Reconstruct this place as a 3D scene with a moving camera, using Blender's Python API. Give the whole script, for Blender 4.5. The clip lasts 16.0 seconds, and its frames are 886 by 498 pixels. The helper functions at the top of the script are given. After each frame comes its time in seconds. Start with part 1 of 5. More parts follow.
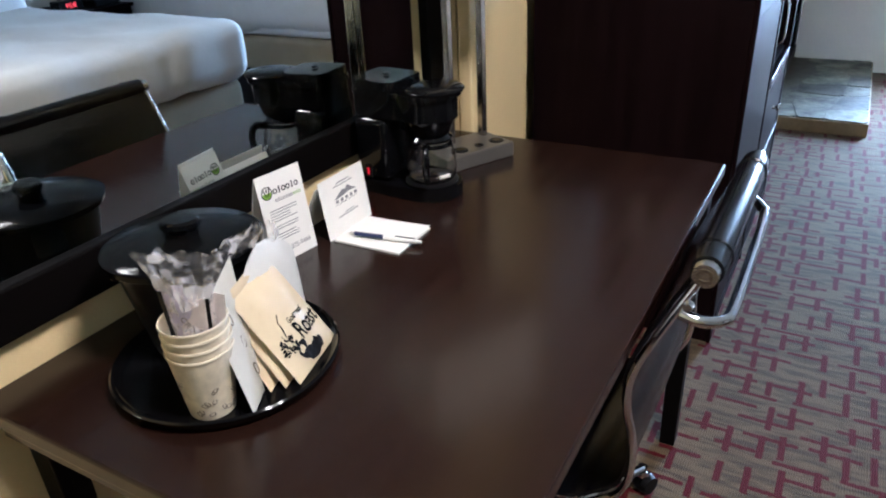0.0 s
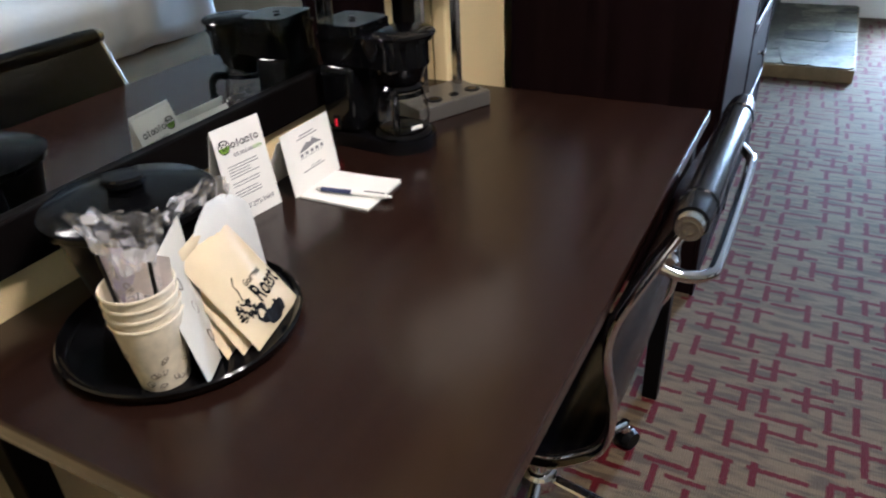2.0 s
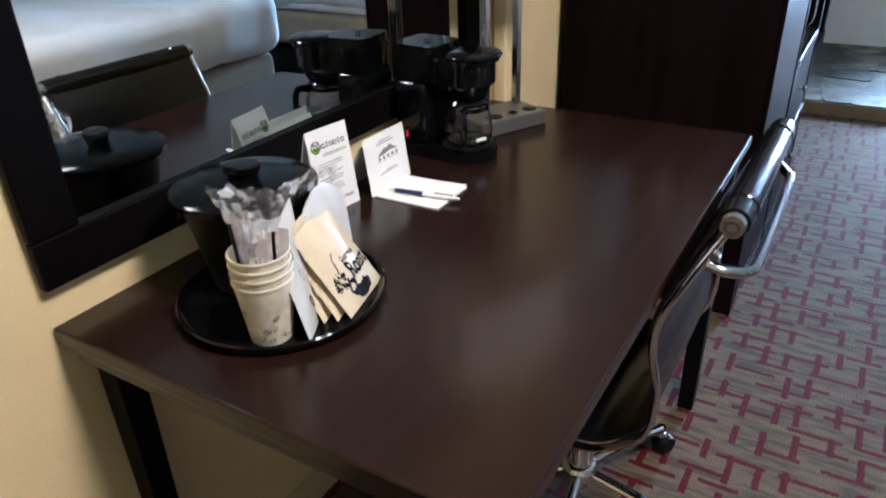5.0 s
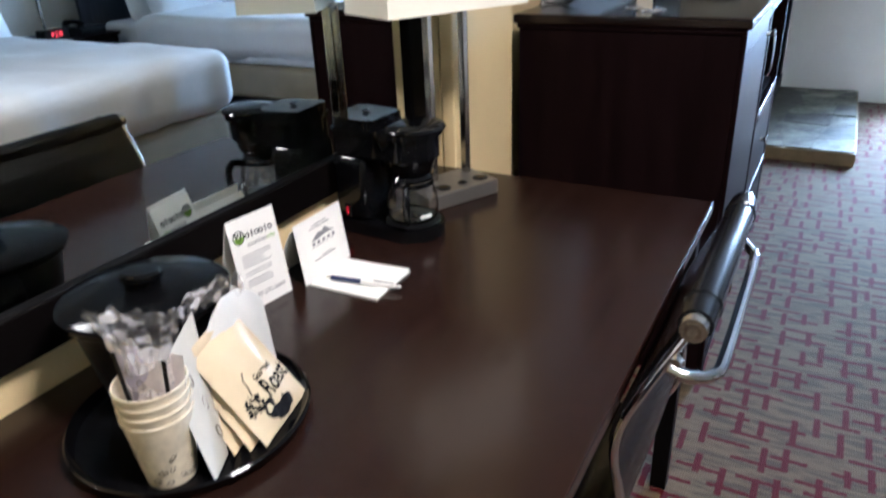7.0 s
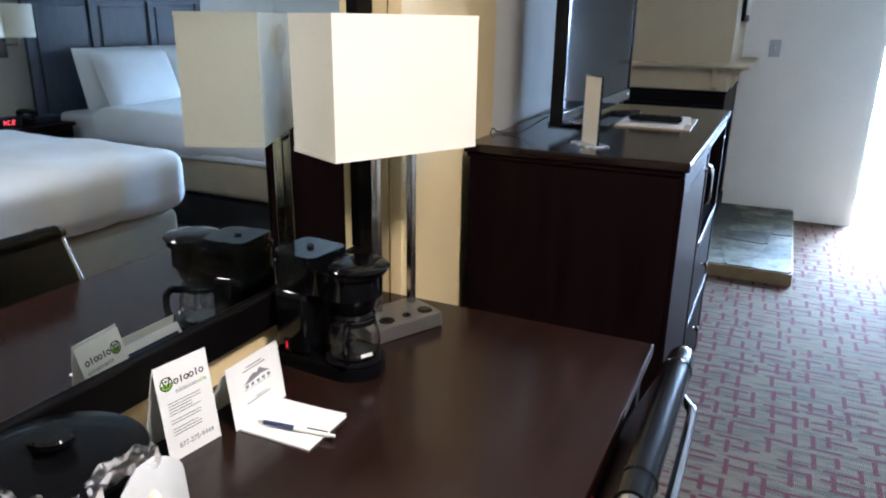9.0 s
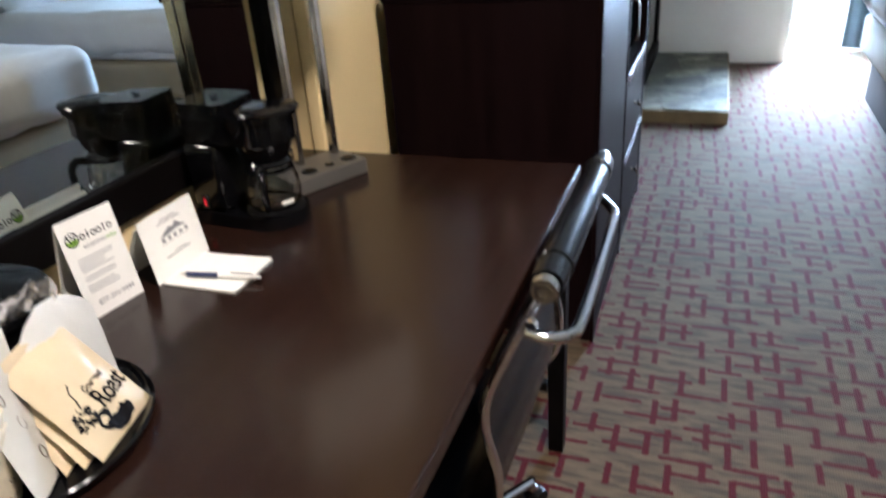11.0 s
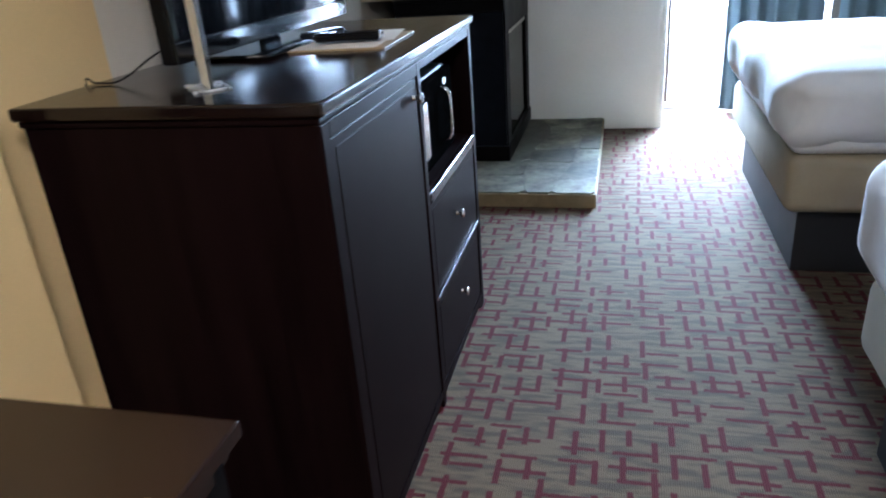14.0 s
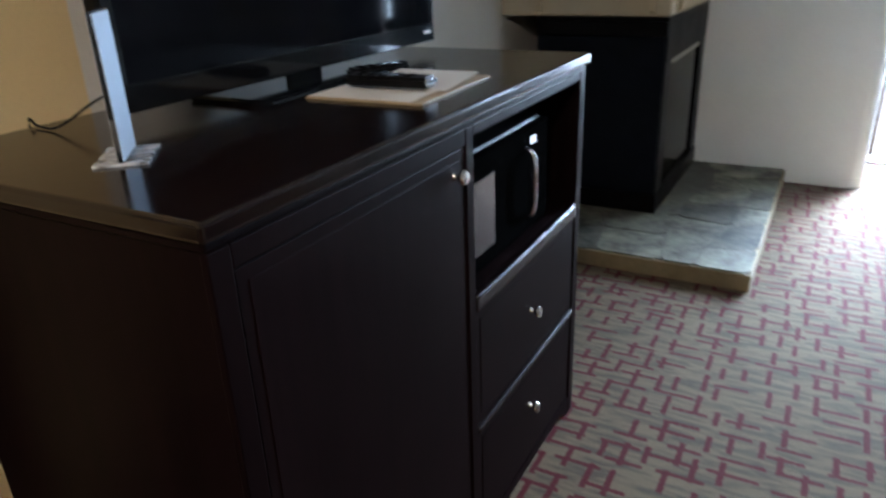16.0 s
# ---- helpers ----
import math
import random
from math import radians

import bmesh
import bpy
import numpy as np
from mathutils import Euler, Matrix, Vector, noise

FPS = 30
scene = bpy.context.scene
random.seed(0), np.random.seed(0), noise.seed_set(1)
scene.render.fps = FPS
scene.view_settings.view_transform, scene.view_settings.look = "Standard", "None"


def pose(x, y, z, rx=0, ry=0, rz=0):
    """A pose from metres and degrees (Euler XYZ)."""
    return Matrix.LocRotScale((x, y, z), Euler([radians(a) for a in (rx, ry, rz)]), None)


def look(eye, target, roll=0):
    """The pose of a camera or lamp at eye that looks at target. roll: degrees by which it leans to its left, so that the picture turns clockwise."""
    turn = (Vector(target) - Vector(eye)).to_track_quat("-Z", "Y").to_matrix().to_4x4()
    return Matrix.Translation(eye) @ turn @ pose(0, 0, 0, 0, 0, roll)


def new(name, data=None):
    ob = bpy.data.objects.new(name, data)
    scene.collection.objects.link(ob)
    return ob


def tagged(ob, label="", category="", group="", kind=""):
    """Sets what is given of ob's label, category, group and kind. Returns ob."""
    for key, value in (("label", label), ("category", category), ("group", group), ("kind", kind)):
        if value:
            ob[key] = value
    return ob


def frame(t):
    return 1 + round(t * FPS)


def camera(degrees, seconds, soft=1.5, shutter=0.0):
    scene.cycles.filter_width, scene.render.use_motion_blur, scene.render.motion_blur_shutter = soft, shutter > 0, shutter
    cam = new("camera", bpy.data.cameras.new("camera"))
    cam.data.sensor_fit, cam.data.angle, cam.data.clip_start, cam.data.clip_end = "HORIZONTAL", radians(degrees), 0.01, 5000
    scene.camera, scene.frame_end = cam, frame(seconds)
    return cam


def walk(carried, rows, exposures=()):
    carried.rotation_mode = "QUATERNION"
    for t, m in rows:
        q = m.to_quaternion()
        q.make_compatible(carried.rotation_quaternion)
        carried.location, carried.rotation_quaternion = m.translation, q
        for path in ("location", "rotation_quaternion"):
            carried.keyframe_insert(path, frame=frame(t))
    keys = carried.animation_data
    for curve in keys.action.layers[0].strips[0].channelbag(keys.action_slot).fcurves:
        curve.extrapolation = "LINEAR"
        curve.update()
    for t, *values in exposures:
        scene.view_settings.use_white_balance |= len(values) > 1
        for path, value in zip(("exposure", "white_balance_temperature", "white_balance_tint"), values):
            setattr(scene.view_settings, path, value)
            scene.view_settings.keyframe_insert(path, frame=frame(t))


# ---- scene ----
cam = camera(64.1, 16.0, soft=2.0, shutter=0.5)
PATH = [
    (0, (0.208, 0.13, 1.309), (-0.687, 1.67, 0.4), -2.8),
    (0.5, (0.217, 0.138, 1.306), (-0.649, 1.682, 0.375), -2.9),
    (1, (0.218, 0.154, 1.301), (-0.607, 1.716, 0.364), -2.6),
    (1.5, (0.214, 0.172, 1.3), (-0.586, 1.744, 0.357), -2.2),
    (2, (0.2, 0.187, 1.279), (-0.634, 1.691, 0.258), -3.2),
    (2.5, (0.191, 0.151, 1.269), (-0.75, 1.599, 0.261), -3.5),
    (3, (0.21, 0.054, 1.26), (-0.785, 1.427, 0.199), -4.4),
    (3.5, (0.21, 0.004, 1.272), (-0.813, 1.403, 0.274), -4.1),
    (4, (0.224, 0.001, 1.282), (-0.735, 1.454, 0.298), -2.8),
    (6.5, (0.2, 0.163, 1.306), (-0.711, 1.7, 0.406), -1.9),
    (7, (0.199, 0.187, 1.32), (-0.686, 1.766, 0.471), -2.5),
    (7.5, (0.208, 0.185, 1.395), (-0.676, 1.873, 0.801), -1.6),
    (8, (0.198, 0.203, 1.409), (-0.657, 1.907, 0.808), -0.4),
    (10.5, (0.216, 0.25, 1.366), (-0.545, 1.961, 0.664), -0.2),
    (11, (0.264, 0.247, 1.288), (-0.397, 1.908, 0.39), -4.3),
    (11.5, (0.284, 0.262, 1.267), (-0.303, 1.917, 0.31), -5.0),
    (12, (0.314, 0.298, 1.27), (-0.174, 2.005, 0.348), -5.0),
    (12.5, (0.395, 0.399, 1.293), (-0.048, 2.148, 0.43), -3.3),
    (13, (0.476, 0.582, 1.32), (-0.053, 2.309, 0.461), -3.2),
    (13.5, (0.468, 0.805, 1.34), (-0.03, 2.601, 0.614), -2.4),
    (14, (0.489, 1.025, 1.299), (0.015, 2.795, 0.498), -4.4),
    (14.5, (0.562, 1.241, 1.301), (-0.041, 2.958, 0.473), -1.6),
    (15, (0.576, 1.375, 1.285), (-0.15, 3.039, 0.447), -4.3),
    (15.5, (0.548, 1.558, 1.295), (-0.189, 3.21, 0.442), -3.9),
    (16, (0.56, 1.636, 1.317), (-0.341, 3.242, 0.537), -2.2),
]
EXPO, SUN, DAY, WARM = -0.1, 5.0, 450.0, 57.0
STOPS = [(0, -0.14, 5000), (2, -0.15, 5200), (3, -0.25, 5050), (4, -0.16, 4950), (6.5, -0.06, 5000), (7.5, 0.05, 5050), (10.5, 0.02, 5250), (11.5, -0.12, 5500), (13, -0.15, 5250), (14, -0.16, 5300), (15.2, -0.34, 5550), (16, -0.45, 5750)]
walk(cam, [(t, look(eye, target, roll)) for t, eye, target, roll in PATH], exposures=[(t, EXPO + e, k, 15) for t, e, k in STOPS])

# ---- light ----
world = bpy.data.worlds.new("sky")
scene.world = world
world.use_nodes = True
wn = world.node_tree
sky = wn.nodes.new("ShaderNodeTexSky")
sky.sky_type = "NISHITA"
sky.sun_disc = False
sky.sun_elevation = radians(42)
sky.sun_rotation = radians(20)
wn.links.new(sky.outputs[0], wn.nodes["Background"].inputs[0])
wn.nodes["Background"].inputs[1].default_value = 0.14

sun = new("sun", bpy.data.lights.new("sun", "SUN"))
sun.data.energy, sun.data.angle, sun.data.color = SUN, radians(0.5), (1, 0.95, 0.88)
sun.matrix_world = look((1.4, 12, 10), (0.75, 6.3, 0.0))


def area(name, eye, target, w, h, power, colour, spread=180):
    lamp = new(name, bpy.data.lights.new(name, "AREA"))
    lamp.data.shape, lamp.data.size, lamp.data.size_y = "RECTANGLE", w, h
    lamp.data.energy, lamp.data.color = power, colour
    lamp.matrix_world = look(eye, target)
    lamp.data.spread = radians(spread)
    return lamp


area("window_daylight", (1.0, 6.85, 1.00), (0.87, 5.5, 0.0), 0.44, 1.6, DAY, (0.68, 0.86, 1.0), 104)
area("window_daylight_second", (1.86, 6.58, 1.15), (1.5, 0, 0.7), 0.10, 1.9, DAY * 0.15, (0.68, 0.86, 1.0))
area("ceiling_lamp_glow", (0.70, 0.64, 2.40), (0.0, 1.1, 0.4), 0.40, 0.40, WARM, (1.0, 0.82, 0.62), 145)


# ---- materials ----
def nodes_of(m):
    m.use_nodes = True
    nt = m.node_tree
    return nt, nt.nodes["Principled BSDF"]


def mat(name, col, rough=0.5, metal=0.0, var=0.12, scale=6.0, bump=0.0, bscale=120.0, coat=0.0, spec=0.5, stretch=(1, 1, 1), rvar=0.08, rand=0.0):
    m = bpy.data.materials.new(name)
    nt, p = nodes_of(m)
    L, N = nt.links.new, nt.nodes.new
    tc, mp = N("ShaderNodeTexCoord"), N("ShaderNodeMapping")
    mp.inputs["Scale"].default_value = stretch
    L(tc.outputs["Object"], mp.inputs[0])
    n1, n2 = N("ShaderNodeTexNoise"), N("ShaderNodeTexNoise")
    n1.inputs["Scale"].default_value, n1.inputs["Detail"].default_value = scale, 3
    n2.inputs["Scale"].default_value, n2.inputs["Detail"].default_value = bscale, 3
    L(mp.outputs[0], n1.inputs[0])
    L(mp.outputs[0], n2.inputs[0])
    add = N("ShaderNodeMath")
    add.operation = "MULTIPLY_ADD"
    add.inputs[1].default_value = 0.35
    L(n2.outputs[0], add.inputs[0])
    sub = N("ShaderNodeMath")
    sub.operation = "MULTIPLY_ADD"
    sub.inputs[1].default_value, sub.inputs[2].default_value = 0.9, -0.12
    L(n1.outputs[0], sub.inputs[0])
    L(sub.outputs[0], add.inputs[2])
    ramp = N("ShaderNodeValToRGB")
    ramp.color_ramp.elements[0].position, ramp.color_ramp.elements[1].position = 0.3, 0.72
    ramp.color_ramp.elements[0].color = (*[c * (1 - var) for c in col], 1)
    ramp.color_ramp.elements[1].color = (*[min(1, c * (1 + var)) for c in col], 1)
    L(add.outputs[0], ramp.inputs[0])
    out = ramp.outputs[0]
    if rand:
        info, hsv, mr = N("ShaderNodeObjectInfo"), N("ShaderNodeHueSaturation"), N("ShaderNodeMapRange")
        mr.inputs[3].default_value, mr.inputs[4].default_value = 1 - rand, 1 + rand
        L(info.outputs["Random"], mr.inputs[0])
        L(mr.outputs[0], hsv.inputs["Value"])
        L(out, hsv.inputs["Color"])
        out = hsv.outputs[0]
    L(out, p.inputs["Base Color"])
    rr = N("ShaderNodeMapRange")
    rr.inputs[3].default_value, rr.inputs[4].default_value = max(0.02, rough - rvar), min(1, rough + rvar)
    L(n1.outputs[0], rr.inputs[0])
    L(rr.outputs[0], p.inputs["Roughness"])
    p.inputs["Metallic"].default_value = metal
    p.inputs["Coat Weight"].default_value = coat
    p.inputs["Coat Roughness"].default_value = 0.15
    p.inputs["Specular IOR Level"].default_value = spec
    if bump:
        b = N("ShaderNodeBump")
        b.inputs["Strength"].default_value, b.inputs["Distance"].default_value = bump, 0.002
        L(n2.outputs[0], b.inputs["Height"])
        L(b.outputs[0], p.inputs["Normal"])
    return m


def glass_mat(name, col=(1, 1, 1), rough=0.0, ior=1.45):
    m = bpy.data.materials.new(name)
    nt, p = nodes_of(m)
    p.inputs["Base Color"].default_value = (*col, 1)
    p.inputs["Roughness"].default_value, p.inputs["IOR"].default_value = rough, ior
    p.inputs["Transmission Weight"].default_value = 1
    return m


def glow_mat(name, col, strength):
    m = bpy.data.materials.new(name)
    nt, p = nodes_of(m)
    p.inputs["Base Color"].default_value = (*col, 1)
    p.inputs["Emission Color"].default_value, p.inputs["Emission Strength"].default_value = (*col, 1), strength
    return m


def film_mat(name, col, alpha, rough):
    """Clear plastic film: mostly see-through, with gloss."""
    m = bpy.data.materials.new(name)
    nt, p = nodes_of(m)
    L, N = nt.links.new, nt.nodes.new
    p.inputs["Base Color"].default_value, p.inputs["Roughness"].default_value = (*col, 1), rough
    nz, mr, b, tc = N("ShaderNodeTexNoise"), N("ShaderNodeMapRange"), N("ShaderNodeBump"), N("ShaderNodeTexCoord")
    nz.inputs["Scale"].default_value = 45
    L(tc.outputs["Object"], nz.inputs[0])
    mr.inputs[1].default_value, mr.inputs[2].default_value = 0.35, 0.7
    mr.inputs[3].default_value, mr.inputs[4].default_value = alpha * 0.6, min(1, alpha * 1.9)
    L(nz.outputs[0], mr.inputs[0])
    L(mr.outputs[0], p.inputs["Alpha"])
    b.inputs["Strength"].default_value, b.inputs["Distance"].default_value = 0.8, 0.004
    L(nz.outputs[0], b.inputs["Height"])
    L(b.outputs[0], p.inputs["Normal"])
    return m


def wrap_mat(name):
    """Crinkled cellophane: clear and glossy, with whitish patches painted in as glints."""
    m = bpy.data.materials.new(name)
    nt, p = nodes_of(m)
    L, N = nt.links.new, nt.nodes.new
    clear, gloss, mix, tc = N("ShaderNodeBsdfTransparent"), N("ShaderNodeBsdfGlossy"), N("ShaderNodeMixShader"), N("ShaderNodeTexCoord")
    glint_white, mix2 = N("ShaderNodeBsdfDiffuse"), N("ShaderNodeMixShader")
    clear.inputs[0].default_value = (0.985, 0.985, 0.99, 1)
    glint_white.inputs["Color"].default_value = (0.92, 0.90, 0.91, 1)
    gloss.inputs["Roughness"].default_value = 0.16
    gloss.inputs["Color"].default_value = (1, 1, 1, 1)
    nz, cr, mr, b, mp = N("ShaderNodeTexNoise"), N("ShaderNodeTexNoise"), N("ShaderNodeMapRange"), N("ShaderNodeBump"), N("ShaderNodeMapping")
    mp.inputs["Scale"].default_value = (1, 1, 0.5)
    nz.inputs["Scale"].default_value, nz.inputs["Detail"].default_value = 48, 1
    cr.inputs["Scale"].default_value, cr.inputs["Detail"].default_value = 42, 1
    L(tc.outputs["Object"], nz.inputs[0])
    L(tc.outputs["Object"], mp.inputs[0])
    L(mp.outputs[0], cr.inputs["Vector"])
    mr.inputs[1].default_value, mr.inputs[2].default_value = 0.50, 0.60
    mr.inputs[3].default_value, mr.inputs[4].default_value = 0.05, 0.60
    L(nz.outputs[0], mr.inputs[0])
    b.inputs["Strength"].default_value, b.inputs["Distance"].default_value = 1.0, 0.005
    L(cr.outputs[0], b.inputs["Height"])
    L(b.outputs[0], gloss.inputs["Normal"])
    mix2.inputs[0].default_value = 0.62
    L(gloss.outputs[0], mix2.inputs[1])
    L(glint_white.outputs[0], mix2.inputs[2])
    L(mr.outputs[0], mix.inputs[0])
    L(clear.outputs[0], mix.inputs[1])
    L(mix2.outputs[0], mix.inputs[2])
    L(mix.outputs[0], nt.nodes["Material Output"].inputs[0])
    return m


def carpet_mat():
    m = bpy.data.materials.new("patterned_carpet")
    nt, p = nodes_of(m)
    L, N = nt.links.new, nt.nodes.new

    def math_(op, a, b=None, c=None):
        n = N("ShaderNodeMath")
        n.operation = op
        for k, v in enumerate((a, b, c)):
            if v is None:
                continue
            if isinstance(v, (int, float)):
                n.inputs[k].default_value = v
            else:
                L(v, n.inputs[k])
        return n.outputs[0]

    tc = N("ShaderNodeTexCoord")
    warp, wadd, wsc = N("ShaderNodeTexNoise"), N("ShaderNodeVectorMath"), N("ShaderNodeVectorMath")
    warp.inputs["Scale"].default_value = 130
    wsc.operation, wadd.operation = "MULTIPLY_ADD", "ADD"
    wsc.inputs[1].default_value, wsc.inputs[2].default_value = (0.009, 0.009, 0), (-0.0045, -0.0045, 0)
    L(tc.outputs["Object"], warp.inputs[0])
    L(warp.outputs["Color"], wsc.inputs[0])
    L(tc.outputs["Object"], wadd.inputs[0])
    L(wsc.outputs[0], wadd.inputs[1])
    sep = N("ShaderNodeSeparateXYZ")
    L(wadd.outputs[0], sep.inputs[0])
    X, Y = sep.outputs[0], sep.outputs[1]

    def bars(u, v, su, sv, width, keep, reach, seed):
        """Short bars along v, in columns su apart and sv long."""
        uu = math_("DIVIDE", u, su)
        i = math_("ROUND", uu)

        def chance(a, b, c):
            wn, cmb = N("ShaderNodeTexWhiteNoise"), N("ShaderNodeCombineXYZ")
            wn.noise_dimensions = "3D"
            for k, q in enumerate((a, b, c)):
                if isinstance(q, (int, float)):
                    cmb.inputs[k].default_value = q
                else:
                    L(q, cmb.inputs[k])
            L(cmb.outputs[0], wn.inputs["Vector"])
            return wn.outputs["Value"]

        vv = math_("ADD", math_("DIVIDE", v, sv), chance(i, seed, 0.0))
        j = math_("FLOOR", vv)
        f = math_("FRACT", vv)
        shift = math_("MULTIPLY_ADD", chance(i, j, seed + 7.1), 0.44, -0.22)
        near = math_("LESS_THAN", math_("ABSOLUTE", math_("SUBTRACT", math_("SUBTRACT", uu, i), shift)), width / su / 2)
        on = math_("LESS_THAN", chance(i, j, seed + 3.3), keep)
        half = math_("MULTIPLY_ADD", chance(i, j, seed + 9.7), 0.16, reach - 0.08)
        length = math_("LESS_THAN", math_("ABSOLUTE", math_("SUBTRACT", f, 0.5)), half)
        return math_("MULTIPLY", math_("MULTIPLY", near, on), length)

    a = bars(X, Y, 0.066, 0.130, 0.0165, 0.84, 0.34, 1.7)
    b = bars(Y, X, 0.062, 0.150, 0.0138, 0.80, 0.37, 5.1)
    fine = N("ShaderNodeTexNoise")
    fine.inputs["Scale"].default_value, fine.inputs["Detail"].default_value = 420, 2
    L(tc.outputs["Object"], fine.inputs[0])
    red = math_("MAXIMUM", a, b)
    # taupe drift across the beige ground
    n1, mp = N("ShaderNodeTexNoise"), N("ShaderNodeMapping")
    mp.inputs["Scale"].default_value = (5, 30, 1)
    mp.inputs["Rotation"].default_value = (0, 0, 0.25)
    n1.inputs["Scale"].default_value, n1.inputs["Detail"].default_value, n1.inputs["Distortion"].default_value = 1.6, 3, 0.6
    L(tc.outputs["Object"], mp.inputs[0])
    L(mp.outputs[0], n1.inputs[0])
    ramp = N("ShaderNodeValToRGB")
    e = ramp.color_ramp.elements
    e[0].position, e[0].color = 0.40, (0.074, 0.054, 0.034, 1)
    e[1].position, e[1].color = 0.56, (0.136, 0.100, 0.058, 1)
    L(n1.outputs[0], ramp.inputs[0])
    # loop pile ribs
    wv = N("ShaderNodeTexWave")
    wv.bands_direction = "X"
    wv.inputs["Scale"].default_value, wv.inputs["Distortion"].default_value = 55, 1.5
    wv.inputs["Detail Scale"].default_value = 3
    L(tc.outputs["Object"], wv.inputs[0])
    mix = N("ShaderNodeMix")
    mix.data_type = "RGBA"
    mix.inputs["B"].default_value = (0.072, 0.0022, 0.0055, 1)
    L(math_("MULTIPLY", red, math_("MULTIPLY_ADD", fine.outputs[0], 0.5, 0.76)), mix.inputs["Factor"])
    L(ramp.outputs[0], mix.inputs["A"])
    dark = N("ShaderNodeMix")
    dark.data_type, dark.blend_type = "RGBA", "MULTIPLY"
    dark.inputs["Factor"].default_value = 1
    pile = math_("ADD", math_("MULTIPLY", wv.outputs["Fac"], 0.34), math_("MULTIPLY_ADD", fine.outputs[0], 0.5, 0.50))
    comb = N("ShaderNodeCombineColor")
    for k in range(3):
        L(pile, comb.inputs[k])
    L(mix.outputs["Result"], dark.inputs["A"])
    L(comb.outputs[0], dark.inputs["B"])
    L(dark.outputs["Result"], p.inputs["Base Color"])
    p.inputs["Roughness"].default_value = 0.95
    p.inputs["Specular IOR Level"].default_value = 0.15
    p.inputs["Sheen Weight"].default_value = 0.05
    bmp = N("ShaderNodeBump")
    bmp.inputs["Strength"].default_value, bmp.inputs["Distance"].default_value = 0.6, 0.004
    L(pile, bmp.inputs["Height"])
    L(bmp.outputs[0], p.inputs["Normal"])
    return m


CARPET = carpet_mat()
YELLOW = mat("yellow_wall_paint", (0.78, 0.61, 0.315), 0.75, var=0.05, scale=3, bump=0.25, bscale=180)
WHITE = mat("white_wall_paint", (0.72, 0.70, 0.63), 0.8, var=0.05, scale=2.5, bump=0.4, bscale=60)
CEIL = mat("ceiling_paint", (0.8, 0.78, 0.72), 0.9, var=0.03, bump=0.3, bscale=150)
TRIM = mat("tan_baseboard", (0.64, 0.50, 0.27), 0.6, var=0.06)
DESK = mat("dark_walnut_laminate", (0.0150, 0.0066, 0.0045), 0.20, var=0.14, scale=3, bscale=30, stretch=(12, 0.5, 12), spec=0.42)
ESPRESSO = mat("espresso_stained_wood", (0.0066, 0.0031, 0.0035), 0.38, var=0.35, scale=4, bscale=40, stretch=(8, 8, 0.6), spec=0.032, rvar=0.02)
ESPRESSOTOP = mat("polished_espresso_top", (0.008, 0.0040, 0.0036), 0.16, var=0.25, scale=4, bscale=40, stretch=(8, 0.6, 8), spec=0.38, rvar=0.04)
BLACKFRAME = mat("black_wood", (0.0034, 0.0028, 0.0028), 0.42, var=0.2, bump=0.05, spec=0.06)
BLACKPLASTIC = mat("black_gloss_plastic", (0.003, 0.003, 0.0035), 0.08, var=0.2, rvar=0.02, spec=0.26)
MATTBLACK = mat("matt_black_plastic", (0.006, 0.006, 0.0065), 0.34, var=0.2, bump=0.08, spec=0.09)
LEATHER = mat("black_leather", (0.003, 0.003, 0.004), 0.20, var=0.2, bump=0.08, bscale=260, spec=0.35)
CHROME = mat("chrome", (0.72, 0.73, 0.75), 0.10, 1.0, var=0.03, rvar=0.04)
STEEL = mat("brushed_steel", (0.48, 0.45, 0.41), 0.17, 1.0, var=0.12, stretch=(1, 1, 12), bscale=200)
NICKEL = mat("satin_nickel", (0.62, 0.60, 0.57), 0.22, 1.0, var=0.05)
BASEGREY = mat("grey_lamp_base", (0.185, 0.172, 0.150), 0.34, 0.6, var=0.08)
SWITCHGREY = mat("pale_grey_switch_plate", (0.40, 0.41, 0.41), 0.45, var=0.05)
SHADE = mat("cream_linen_shade", (0.84, 0.79, 0.66), 0.85, var=0.04, bump=0.25, bscale=350)
PAPER = mat("white_card", (0.86, 0.85, 0.80), 0.6, var=0.03)
INK = mat("grey_ink", (0.22, 0.22, 0.23), 0.7, var=0.05)
BLACKINK = mat("black_ink", (0.006, 0.005, 0.005), 0.6, var=0.1, spec=0.1)
GREEN = mat("green_ink", (0.22, 0.40, 0.04), 0.6, var=0.05)
NAVY = mat("navy_ink", (0.02, 0.03, 0.09), 0.5, var=0.05)
CUP = mat("printed_paper_cup", (0.62, 0.55, 0.41), 0.55, var=0.22, scale=28, bump=0.05)
CUPRIM = mat("cream_paper_rim", (0.74, 0.66, 0.50), 0.5, var=0.05)
CUPPRINT = mat("grey_brown_print", (0.16, 0.13, 0.10), 0.6, var=0.3, scale=60)
KRAFT = mat("tan_foil_bag", (0.66, 0.55, 0.36), 0.20, var=0.10, scale=9, bump=0.6, bscale=28, coat=0.7)
FOLDER = mat("tan_leatherette", (0.40, 0.31, 0.19), 0.55, var=0.12, scale=20, bump=0.2, bscale=300)
FILTER = mat("grey_white_filter_packet", (0.52, 0.50, 0.43), 0.6, var=0.08, bump=0.3, bscale=40)
FILTERWHITE = mat("white_filter_film", (0.64, 0.64, 0.60), 0.35, var=0.06, bump=0.4, bscale=45)
FILM = wrap_mat("clear_plastic_film")
